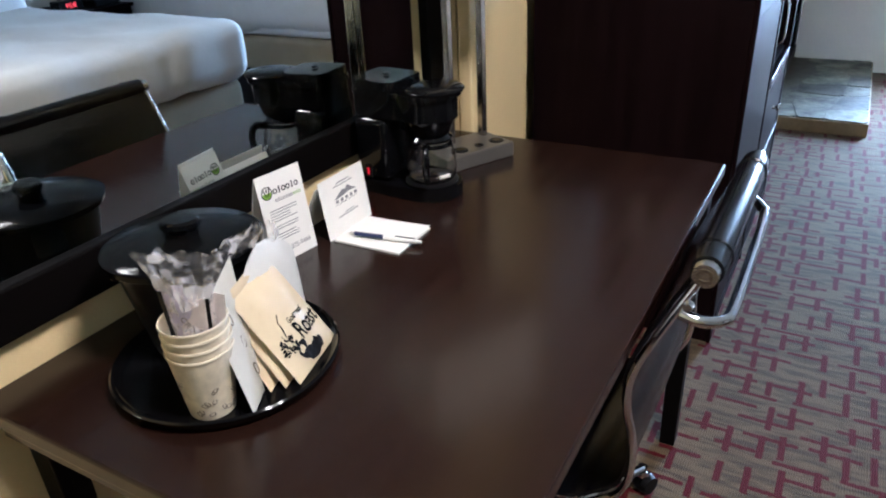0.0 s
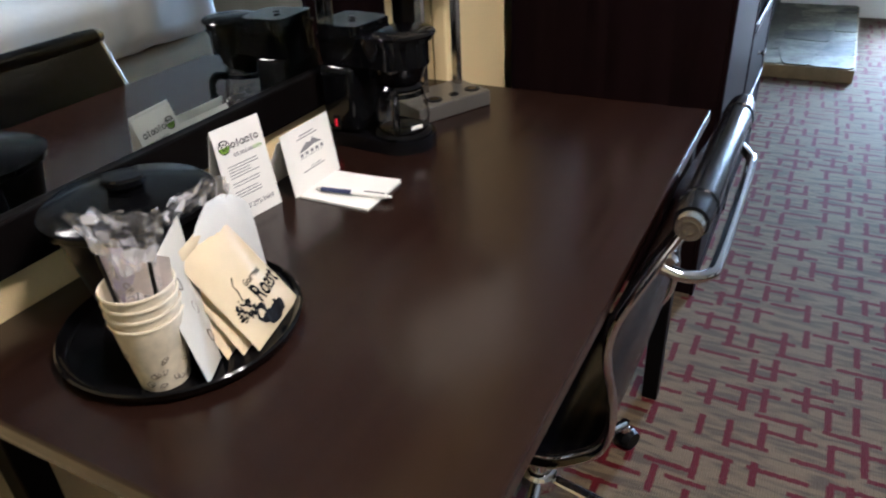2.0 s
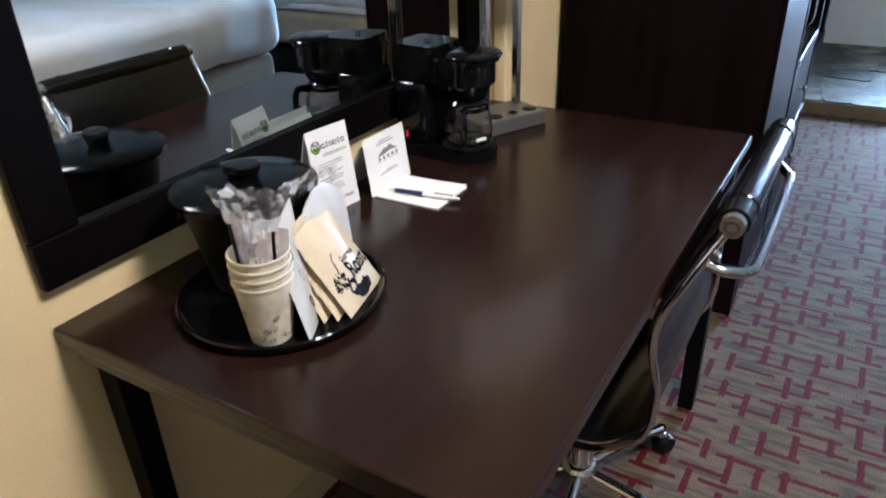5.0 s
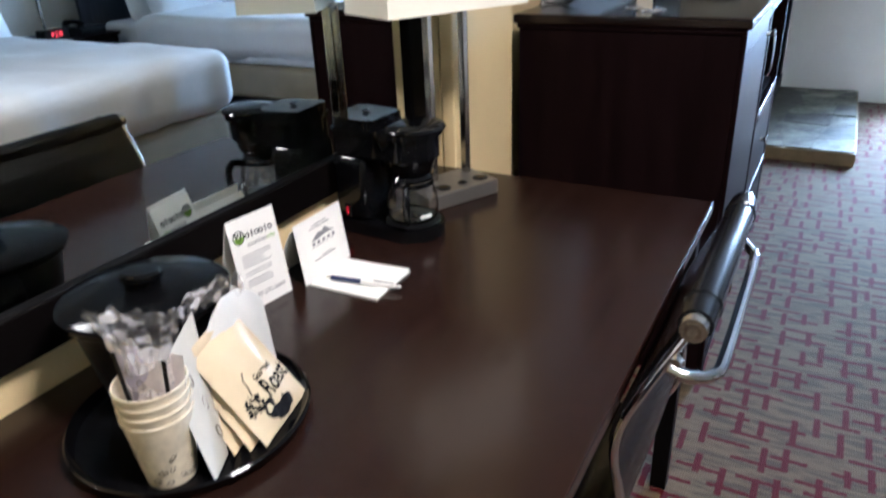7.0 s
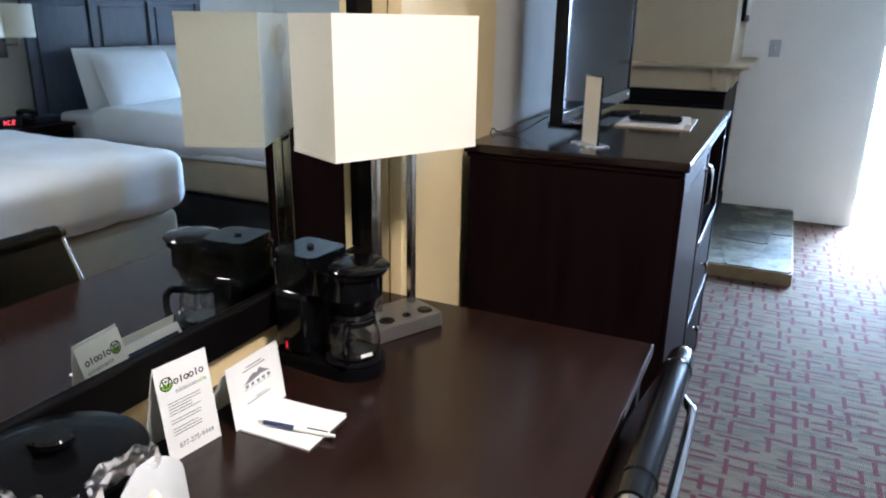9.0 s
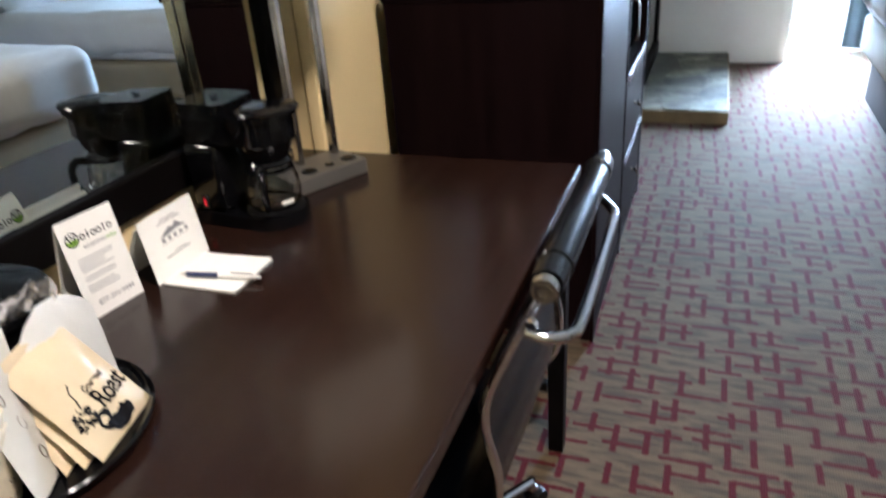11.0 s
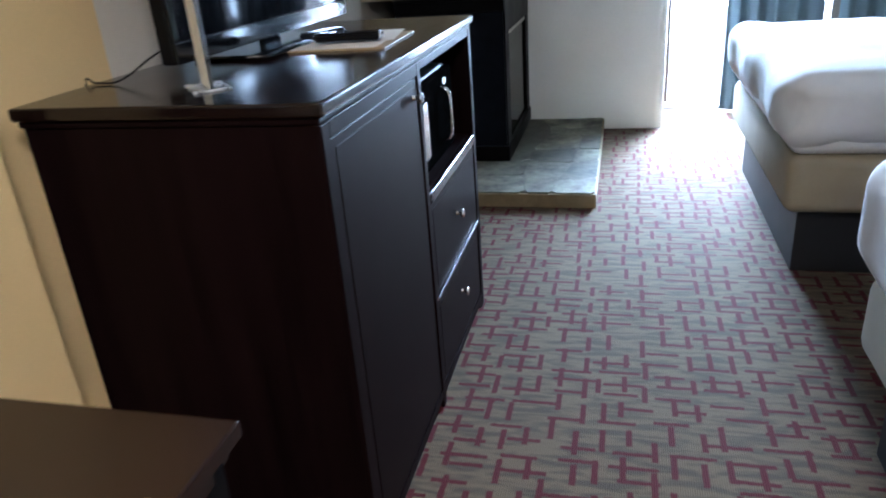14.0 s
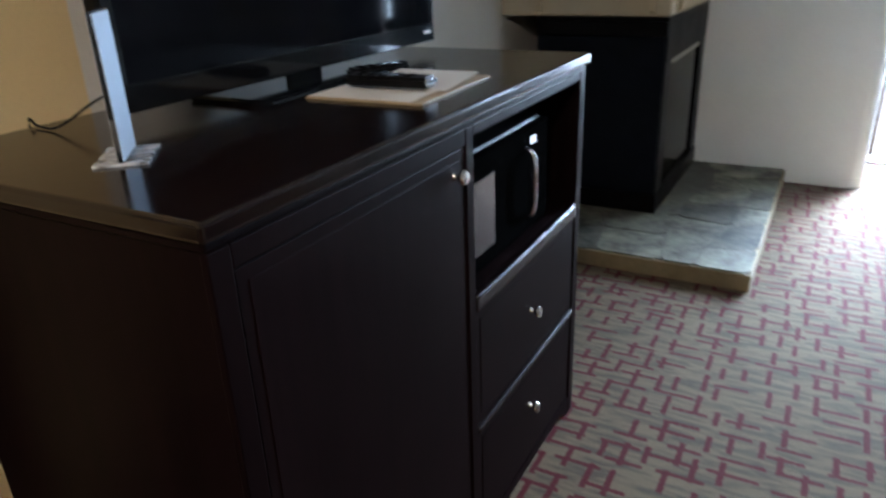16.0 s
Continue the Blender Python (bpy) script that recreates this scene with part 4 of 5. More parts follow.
for z in (Z0 - 0.001, Z1 - 0.007):
    bm = B()
    for a in ((-SX - 0.0008, SX + 0.0008, -SY - 0.0008, -SY), (-SX - 0.0008, SX + 0.0008, SY, SY + 0.0008), (-SX - 0.0008, -SX, -SY, SY), (SX, SX + 0.0008, -SY, SY)):
        box(bm, *a, z, z + 0.008)
    bmesh.ops.translate(bm, vec=SC, verts=bm.verts)
    part("shade_trim", bm, SHADE, lamp)
for y, r in ((-0.038, 0.018), (0.014, 0.011), (0.064, 0.018)):
    o = part("outlet", cyl(B(), (0.026, y, 0.0342), (0.026, y, 0.0362), r, r * 0.95, 8), MATTBLACK, lamp, "dark eight-sided socket")
    part("socket_face", cyl(B(), (0.026, y, 0.0364), (0.026, y, 0.0372), r * 0.55, seg=12), BLACKPLASTIC, o)

# ---- things on the desk ----
tray = thing("serving_tray", "round black plastic serving tray on the desk", "tray", (-0.447, 0.668, 0.75))
part("dish", lathe(B(), [(0, 0.0), (0.132, 0.0), (0.138, 0.002), (0.137, 0.0075), (0.131, 0.006), (0, 0.006)], seg=56), LIDBLACK, tray, smooth=50)
part("rim", lathe(B(), [(0.1382, 0.002), (0.147, 0.006), (0.150, 0.016), (0.1475, 0.018), (0.144, 0.011), (0.1375, 0.0078), (0.1382, 0.002)], seg=56), BLACKPLASTIC, tray, "raised glossy rim", 50)

bucket = thing("ice_bucket", "black plastic ice bucket with a knobbed lid on the tray", "ice bucket", (-0.514, 0.690, 0.7565))
part("tub", lathe(B(), [(0, 0), (0.062, 0), (0.066, 0.004), (0.092, 0.140), (0.089, 0.140), (0.062, 0.008), (0, 0.008)], seg=48), MATTBLACK, bucket, smooth=40)
lid = part("lid", lathe(B(), [(0, 0.1405), (0.097, 0.1405), (0.1035, 0.144), (0.1045, 0.152), (0.099, 0.156), (0.05, 0.1605), (0, 0.162)], seg=48), LIDBLACK, bucket, "glossy black lid", 35)
bm = lathe(B(), [(0, 0.1623), (0.026, 0.1623), (0.027, 0.170), (0.032, 0.174), (0.032, 0.181), (0.028, 0.184), (0, 0.185)], seg=28)
bmesh.ops.scale(bm, vec=(0.84, 0.66, 1), verts=bm.verts)
bmesh.ops.rotate(bm, cent=(0, 0, 0), matrix=Matrix.Rotation(radians(30), 3, "Z"), verts=bm.verts)
part("lid_knob", bm, BLACKPLASTIC, lid, smooth=35)
for a in (205, 25):
    part("side_lug", box(B(), 0.088, 0.106, -0.022, 0.022, 0.100, 0.139, 0.006, m=Matrix.Rotation(radians(a), 4, "Z")), BLACKPLASTIC, bucket)

stack = [(-0.390, 0.582, 0.7565 + 0.0125 * k) for k in range(4)]
for k, at in enumerate(stack):
    cup = thing("paper_cup", "cream paper coffee cup with faded bean print, nested in a stack" if k else "bottom cream paper cup of the stack with bean print", "cup", at, 30 * k, group="stacked paper cups")
    part("wall", lathe(B(), [(0, 0.006), (0.0245, 0.006), (0.0265, 0.0), (0.0275, 0.0), (0.0385, 0.088), (0.0375, 0.088), (0.026, 0.0075), (0, 0.0075)], seg=36), CUP, cup, smooth=40)
    part("rim", lathe(B(), [(0.0378, 0.0875), (0.0392, 0.0865), (0.0402, 0.0885), (0.0392, 0.0908), (0.0378, 0.0902), (0.0378, 0.0875)], seg=36), CUPRIM, cup, "rolled cream rim", 60)
    if k == 0:
        r2 = random.Random(4)
        for q in range(34):
            a, h = r2.uniform(0, 6.28), 0.008 + 0.05 * r2.random() ** 1.7
            rad = 0.0275 + 0.011 * h / 0.088 + 0.0002
            m = Matrix.Rotation(a, 4, "Z") @ Matrix.Translation((rad, 0, h)) @ Matrix.Rotation(radians(83), 4, "Y") @ Matrix.Rotation(r2.uniform(0, 3), 4, "Z")
            bm = lathe(B(), [(0.0022, 0), (0.0034, 0.0), (0.0034, 0.0003), (0.0022, 0.0003), (0.0022, 0)], seg=10)
            bmesh.ops.scale(bm, vec=(1.3, 0.8, 1), verts=bm.verts)
            bmesh.ops.transform(bm, matrix=m, verts=bm.verts)
            part("bean_print", bm, CUPPRINT, cup)


def bag_face(a, b, c, d, bulge, crumple, seed, side, crown=0.0):
    """The surface of one side of a packet over the corners a, b (bottom) and c, d (top)."""
    a, b, c, d = map(Vector, (a, b, c, d))
    n = (b - a).cross(d - a).normalized()

    def g(u, v, lift=0.0):
        if crown and v > 1 - crown:
            u = 0.5 + (u - 0.5) * (1 - ((v - 1 + crown) / crown) ** 2.4 * 0.75)
        p = a.lerp(b, u).lerp(d.lerp(c, u), v)
        s = (math.sin(math.pi * min(1, max(0, u))) ** 0.6) * (math.sin(math.pi * min(1, max(0, v))) ** 0.6)
        w = noise.noise(Vector((u * 5 + seed, v * 5, side))) + 0.5 * noise.noise(Vector((u * 13 + seed, v * 13, side)))
        return p + n * (side * (bulge * s + lift) + crumple * w * (0.3 + s))
    return g


def quad_bag(bm, a, b, c, d, bulge, nu=10, nv=12, crumple=0.0, seed=0.0, crown=0.0):
    """A closed packet, fuller in the middle."""
    vs = {}
    for side in (1, -1):
        g = bag_face(a, b, c, d, bulge, crumple, seed, side, crown)
        for i in range(nu + 1):
            for j in range(nv + 1):
                if side == -1 and (i in (0, nu) or j in (0, nv)):
                    vs[side, i, j] = vs[1, i, j]
                else:
                    vs[side, i, j] = bm.verts.new(g(i / nu, j / nv))
        for i in range(nu):
            for j in range(nv):
                bm.faces.new([vs[side, i, j], vs[side, i + 1, j], vs[side, i + 1, j + 1], vs[side, i, j + 1]])
    return bm


def blot(bm, g, cu, cv, ru, rv, wob, seed, rings=4, seg=26):
    """An inked patch that follows the packet's surface."""
    mid = bm.verts.new(g(cu, cv, 0.0005))
    last = None
    for k in range(1, rings + 1):
        ring = []
        for q in range(seg):
            t = 2 * math.pi * q / seg
            r = k / rings * (1 + wob * noise.noise(Vector((math.cos(t) * 1.6 + seed, math.sin(t) * 1.6, seed))))
            ring.append(bm.verts.new(g(cu + ru * r * math.cos(t), cv + rv * r * math.sin(t), 0.0005)))
        for q in range(seg):
            n = (q + 1) % seg
            if last is None:
                bm.faces.new((mid, ring[q], ring[n]))
            else:
                bm.faces.new((last[q], ring[q], ring[n], last[n]))
        last = ring
    return bm


def print_text(text, size, g, w, h, cu, cv, parent, material, width=1.0):
    """Lettering that follows the packet's surface."""
    ob = lettering(text, size, Matrix.Identity(4), material, parent, width=width, bold=size * 0.022)
    for v in ob.data.vertices:
        v.co = g(cu + v.co.x / w, cv + v.co.y / h, 0.0007)


def on_quad(a, b, c, d, lift):
    """The pose of a picture plane on a packet: x along the bottom edge, y up it, from the bottom's middle."""
    a, b, c, d = map(Vector, (a, b, c, d))
    x = (b - a).normalized()
    z = x.cross(((d + c) - (a + b))).normalized()
    y = z.cross(x)
    m = Matrix((x, y, z)).transposed().to_4x4()
    m.translation = (a + b) / 2 + z * lift
    return m


# coffee bags leaning in a fan, the filter packet beside them
O = Vector((-0.35, 0.69, 0.7567))
for k in range(3):
    sh, up = Vector((-0.012 * k, -0.014 * k, 0.0)), Vector((-0.006 * k, -0.004 * k, -0.010 * k))
    q = [Vector((-0.318, 0.660, 0.7575)) + sh - O, Vector((-0.345, 0.770 - 0.012 * k, 0.7575)) + sh - O, Vector((-0.406, 0.732 - 0.006 * k, 0.874)) + up - O, Vector((-0.384, 0.638, 0.862)) + up - O]
    if k == 0:
        q[2] += Vector((0.0, -0.005, 0.014))
        q[3] += Vector((0.0, -0.004, 0.012))
    bag = thing("coffee_bag", "tan foil ground-coffee bag with black roast lettering and bean sack print" if k == 0 else "tan foil ground-coffee bag tucked behind another bag", "coffee bag", O, group="coffee bags")
    part("pouch", quad_bag(B(), *q, 0.0085, crumple=0.0034, seed=3.0 * k), KRAFT, bag, smooth=50)
    part("seal", quad_bag(B(), q[3], q[2], q[2] + Vector((-0.004, 0.004, 0.012)), q[3] + Vector((-0.004, -0.002, 0.012)), 0.0008, 8, 3, 0.0015, k), KRAFT, bag, "crimped top seal", 50)
    if k == 0:
        g = bag_face(*q, 0.0085, 0.0034, 0.0, 1)
        print_text("Roast", 0.036, g, 0.113, 0.143, 0.69, 0.35, bag, BLACKINK, 0.70)
        print_text("Gourmet", 0.0125, g, 0.113, 0.143, 0.62, 0.49, bag, BLACKINK, 0.85)
        part("sack_print", blot(blot(blot(B(), g, 0.52, 0.13, 0.19, 0.095, 0.25, 2.0), g, 0.37, 0.20, 0.11, 0.09, 0.2, 5.0), g, 0.68, 0.12, 0.06, 0.06, 0.2, 7.0), BLACKINK, bag, "black bean sack print")
        r3 = random.Random(8)
        bm = B()
        for s in range(70):
            t, rr = r3.uniform(0, 6.28), r3.random() ** 0.5
            blot(bm, g, 0.21 + 0.135 * rr * math.cos(t), 0.335 + 0.10 * rr * math.sin(t), r3.uniform(0.012, 0.022), r3.uniform(0.010, 0.017), 0.3, s, 1, 6)
        part("bean_print", bm, BLACKINK, bag)
        part("stem_print", sweep(B(), [g(u, v, 0.0008) for u, v in ((0.27, 0.41), (0.31, 0.49), (0.32, 0.56), (0.37, 0.62))], 0.0009, seg=5), BLACKINK, bag)

A = [Vector(v) - O for v in ((-0.331, 0.590, 0.7575), (-0.352, 0.632, 0.7585), (-0.412, 0.672, 0.916), (-0.376, 0.590, 0.898))]
fl = thing("filter_packet", "grey-white paper filter packet standing against the coffee bags", "packet", O)
part("packet", quad_bag(B(), *A, 0.0045, crumple=0.002, seed=9), FILTER, fl, smooth=50)
m = on_quad(*A, 0.0055)
for s, (px, py) in enumerate(((0.022, 0.035), (0.024, 0.075), (0.02, 0.11))):
    part("scroll_print", lathe(B(), [(0.006, -0.001), (0.0072, -0.001), (0.0072, 0.0), (0.006, 0.0), (0.006, -0.001)], seg=18, m=m @ Matrix.Translation((px, py, 0)) @ Matrix.Diagonal((0.6, 1.2, 1, 1))), CUPPRINT, fl)
C = [Vector(v) - O for v in ((-0.376, 0.672, 0.7575), (-0.402, 0.785, 0.7575), (-0.420, 0.790, 0.905), (-0.400, 0.664, 0.918))]
wf = thing("filter_pouch", "soft white coffee filter pouch behind the coffee bags", "packet", O)
part("pouch", quad_bag(B(), *C, 0.008, 16, 18, crumple=0.0028, seed=5, crown=0.32), FILTERWHITE, wf, smooth=60)

# wrapped creamer set standing in the top cup
cs = thing("condiment_pack", "clear-wrapped creamer, sweetener and stir-stick set in the cup", "condiment pack", (-0.390, 0.582, 0.806), 18)


def crumpled(u, v):
    """A crimped cellophane sleeve that fans out at its sealed top."""
    a = u * 2 * math.pi
    c, q = math.cos(a), math.sin(a)
    flare = max(0.0, v - 0.66) / 0.34
    w = 0.025 + 0.010 * v + 0.014 * flare ** 1.3 - 0.004 * math.exp(-((v - 0.66) / 0.08) ** 2)
    d = 0.015 - 0.010 * flare + 0.002 * math.sin(3 * a)
    n = 0.006 * (0.3 + v) * noise.noise(Vector((c * 4.2, q * 4.2, v * 8))) + 0.0025 * noise.noise(Vector((c * 9, q * 9, v * 10))) + 0.0045 * flare * math.sin(13 * a)
    return (w + n) * c, (d + n) * q + 0.008 * flare * c, v * 0.160 + 0.010 * v * noise.noise(Vector((c * 3, q * 3, 1)))


part("wrap", sheet(B(), crumpled, 72, 30), FILM, cs, "crumpled clear plastic wrap", 24)


def packet(x, y, z, w, h, rx, ry, rz, material, name):
    bm = quad_bag(B(), (-w / 2, 0, 0), (w / 2, 0, 0), (w / 2, 0, h), (-w / 2, 0, h), 0.0022, 6, 8, 0.0008, x * 40)
    bmesh.ops.transform(bm, matrix=pose(x, y, z, rx, ry, rz), verts=bm.verts)
    return part(name, bm, material, cs, smooth=50)


cr = packet(0.004, -0.007, 0.012, 0.044, 0.095, -6, 3, 0, CREAMER, "creamer_packet")
packet(-0.008, 0.004, 0.012, 0.034, 0.11, 4, -5, 0, LILAC, "sweetener_packet")
packet(0.014, 0.008, 0.012, 0.032, 0.10, 2, 8, 0, CREAMER, "sugar_packet")
m = pose(0.004, -0.0125, 0.062, -6, 3, 0) @ Matrix.Rotation(radians(90), 4, "X") @ Matrix.Rotation(radians(-52), 4, "Z")
lettering("CREAMER", 0.011, m @ Matrix.Translation((0, 0.004, 0.0005)), CUPPRINT, cr)
for x, z, t in ((-0.018, 0.118, -4), (0.021, 0.112, 5)):
    part("stir_stick", box(B(), -0.0024, 0.0024, -0.0012, 0.0012, 0.0, z, 0.0008, m=pose(x, -0.011, 0.0, 0, t, 0)), BLACKPLASTIC, cs, "black stir stick")

fs = thing("plastic_scrap", "crumpled clear film wrapper sticking up beside the ice bucket", "wrapper", (-0.399, 0.690, 0.902), 60)
part("film", sheet(B(), lambda u, v: (0.075 * (u - 0.5), 0.04 * (v - 0.5) + 0.012 * math.sin(4 * u), 0.012 + 0.03 * u + 0.016 * noise.noise(Vector((u * 6, v * 5, 2))) + 0.007 * noise.noise(Vector((u * 15, v * 13, 4)))), 26, 18), FILM, fs, smooth=24)


# ---- tent cards, notepad, pen ----
def tent(name, label, at, rz, w, h, lean, half):
    t = thing(name, label, "card", at, rz)
    ang = math.degrees(math.atan2(lean, h))
    part("front_leaf", box(B(), -w / 2, w / 2, 0, 0.0008, 0, h, m=Matrix.Rotation(radians(-ang), 4, "X")), PAPER, t)
    ang2 = math.degrees(math.atan2(half, h))
    part("back_leaf", box(B(), -w / 2, w / 2, -0.0004, 0.0004, 0, h * 0.997, m=Matrix.Translation((0, lean + half, 0)) @ Matrix.Rotation(radians(ang2), 4, "X")), PAPER, t)
    face = Matrix.Rotation(radians(-ang), 4, "X") @ Matrix(((1, 0, 0, 0), (0, 0, -1, -0.0002), (0, 1, 0, 0), (0, 0, 0, 1)))
    back = Matrix.Translation((0, lean + half, 0)) @ Matrix.Rotation(radians(ang2), 4, "X") @ Matrix(((-1, 0, 0, 0), (0, 0, 1, 0.0006), (0, 1, 0, 0), (0, 0, 0, 1)))
    return t, face, back


def bars(t, m, rows, material, name="text_line"):
    for x, y, w, h in rows:
        part(name, box(B(), x - w / 2, x + w / 2, y - h / 2, y + h / 2, 0, 0.0003, m=m), material, t)


def emblem(t, m, s):
    """A round mark: a green bowl in a dark ring, with two raised strokes and a dot above."""
    ring = [(0.0098 * s * math.cos(a), 0.0098 * s * math.sin(a)) for a in (math.pi + math.pi * k / 14 for k in range(15))]
    part("green_bowl", poly(B(), ring, 0, 0.0004, m), GREEN, t)
    part("dark_ring", lathe(B(), [(0.0100 * s, 0), (0.0118 * s, 0), (0.0118 * s, 0.0003), (0.0100 * s, 0.0003), (0.0100 * s, 0)], seg=28, m=m), BLACKINK, t)
    for k in (-1, 1):
        part("arm_stroke", poly(B(), [(0.0006 * s * k, -0.006 * s), (0.0034 * s * k, -0.005 * s), (0.0086 * s * k, 0.010 * s), (0.0064 * s * k, 0.011 * s)], 0.0004, 0.0007, m), BLACKINK, t)
    part("dot", cyl(B(), m @ Vector((0, 0.005 * s, 0)), m @ Vector((0, 0.005 * s, 0.0005)), 0.0022 * s, seg=14), BLACKINK, t)


def word_marks(t, m, x0, y, h, count, material):
    """A row of round and upright marks in place of a name that is not spelt out."""
    for k in range(count):
        x = x0 + h * 0.95 * k
        if k % 3 == 1:
            part("emblem_mark", box(B(), x - h * 0.12, x + h * 0.12, y - h / 2, y + h * 0.7, 0, 0.0003, m=m), material, t)
        else:
            part("emblem_mark", lathe(B(), [(h * 0.27, 0), (h * 0.47, 0), (h * 0.47, 0.0003), (h * 0.27, 0.0003), (h * 0.27, 0)], seg=18, m=m @ Matrix.Translation((x, y, 0))), material, t)


c1, f1, b1 = tent("network_card", "white tent card with a green emblem and a phone number", (-0.562, 0.951, 0.7502), 82, 0.096, 0.155, 0.022, 0.046)
for side in (f1, b1):
    emblem(c1, side @ Matrix.Translation((-0.030, 0.124, 0)), 0.95)
    word_marks(c1, side, -0.013, 0.123, 0.0098, 6, BLACKINK)
    word_marks(c1, side, -0.014, 0.107, 0.0058, 7, INK)
    word_marks(c1, side, 0.026, 0.107, 0.0058, 3, GREEN)
rt = random.Random(2)
rows = []
for k in range(12):
    if k in (5, 8):
        continue
    w = rt.uniform(0.040, 0.060)
    rows.append((-0.034 + w / 2, 0.092 - 0.0047 * k, w, 0.0013))
bars(c1, f1, rows, INK)
lettering("877-275-9444", 0.0115, f1 @ Matrix.Translation((0.004, 0.020, 0.0002)), INK, c1, "phone_number")
lettering("877-275-9444", 0.0115, b1 @ Matrix.Translation((0.004, 0.020, 0.0002)), INK, c1, "phone_number")
bars(c1, b1, rows, INK)

c2, f2, b2 = tent("welcome_card", "white folded card with a dark mountain emblem", (-0.540, 1.083, 0.7506), 90, 0.132, 0.110, 0.014, 0.06)
part("emblem", poly(B(), [(-0.030, 0.066), (-0.016, 0.074), (-0.004, 0.079), (0.004, 0.076), (0.012, 0.082), (0.024, 0.074), (0.036, 0.068), (0.012, 0.070), (-0.008, 0.067)], 0, 0.0004, f2), INK, c2, "dark mountain emblem")
bars(c2, f2, [(0.002, 0.0555, 0.066, 0.0008), (-0.024, 0.061, 0.0075, 0.0055), (-0.010, 0.061, 0.0075, 0.0055), (0.004, 0.061, 0.0075, 0.0055), (0.018, 0.061, 0.0075, 0.0055), (0.032, 0.061, 0.0075, 0.0055), (0.0, 0.094, 0.04, 0.0016), (0.0, 0.089, 0.056, 0.0016), (0.0, 0.032, 0.06, 0.0016), (0.006, 0.036, 0.03, 0.0012)], INK)
bars(c2, b2, [(0.0, 0.090, 0.118, 0.007)], NAVY, "navy_band")
bars(c2, b2, [(0.01, 0.070, 0.10, 0.004), (0.0, 0.055, 0.12, 0.003)], INK)
pad = thing("notepad", "small white notepad lying in front of the folded card", "notepad", (-0.468, 1.082, 0.7502), 1)
bm = B()
box(bm, -0.070, 0.066, -0.058, 0.055, 0, 0.0028)
part("sheets", bm, PAPER, pad)
part("cover_sheet", sheet(B(), lambda u, v: (-0.070 + 0.136 * u, -0.058 + 0.113 * v, 0.0032 + 0.004 * u * u * v), 10, 8, 0.0003), PAPER, pad, "slightly lifted top sheet", 40)
pen = thing("ballpoint_pen", "white and navy ballpoint pen on the notepad", "pen", (-0.447, 1.058, 0.7600), 8)
part("barrel", cyl(B(), (-0.005, 0, 0), (0.058, 0.0, 0), 0.0042, 0.0042, 16), PAPER, pen, "white barrel", 40)
part("grip", cyl(B(), (-0.062, 0, 0.0), (-0.0052, 0, 0), 0.0040, 0.0043, 16), NAVY, pen, "navy grip", 40)
part("tip", cyl(B(), (-0.073, 0, 0), (-0.0622, 0, 0), 0.0012, 0.0038, 14), NICKEL, pen, smooth=40)
part("button", cyl(B(), (0.0582, 0, 0), (0.068, 0, 0), 0.0028, 0.0026, 12), PAPER, pen, smooth=40)
part("clip", box(B(), 0.018, 0.056, -0.0016, 0.0016, 0.0042, 0.0056, 0.0005), CHROME, pen)

# ---- coffee maker ----
cm = thing("coffee_maker", "black four-cup drip coffee maker with glass carafe", "coffee maker", (-0.532, 1.302, 0.75), -5)


def rounded(x0, x1, w, n=12):
    """Outline with a square back at x0 and a round front at x1."""
    r = w / 2
    pts = [(x0, -r + 0.012), (x0 + 0.012, -r)]
    pts += [(x1 - r + r * math.cos(t), r * math.sin(t)) for t in (-math.pi / 2 + math.pi * k / n for k in range(n + 1))]
    return pts + [(x0 + 0.012, r), (x0, r - 0.012)]


def bev(bm, off, seg=2):
    es = [e for e in bm.edges if len(e.link_faces) == 2 and e.calc_face_angle(0) > 1.0]
    bmesh.ops.bevel(bm, geom=es, offset=off, segments=seg, affect="EDGES")
    return bm


part("base", bev(poly(B(), rounded(-0.108, 0.106, 0.128), 0, 0.026), 0.005), BLACKPLASTIC, cm, smooth=40)
part("warming_plate", lathe(B(), [(0, 0.0263), (0.054, 0.0263), (0.055, 0.029), (0.05, 0.031), (0, 0.031)], (0.044, 0, 0), 36), MATTBLACK, cm, smooth=40)
bm = B()
box(bm, -0.107, -0.022, -0.060, 0.060, 0.0263, 0.1598, 0.016, 4)
part("tank", bm, BLACKPLASTIC, cm, smooth=40)


def lobes(x0, r1, r2, n=22):
    """Outline of the head: a squarish tank lobe joined to the round basket lobe by a waist."""
    side = [(x0, r1 - 0.022), (x0 + 0.006, r1 - 0.007), (x0 + 0.022, r1), (-0.014, r1), (0.000, r1 - 0.003), (0.010, r1 - 0.006)]
    arc = [(0.044 + r2 * math.cos(t), r2 * math.sin(t)) for t in (-1.95 + 3.9 * k / n for k in range(n + 1))]
    return [(x, -y) for x, y in side] + arc + side[::-1]


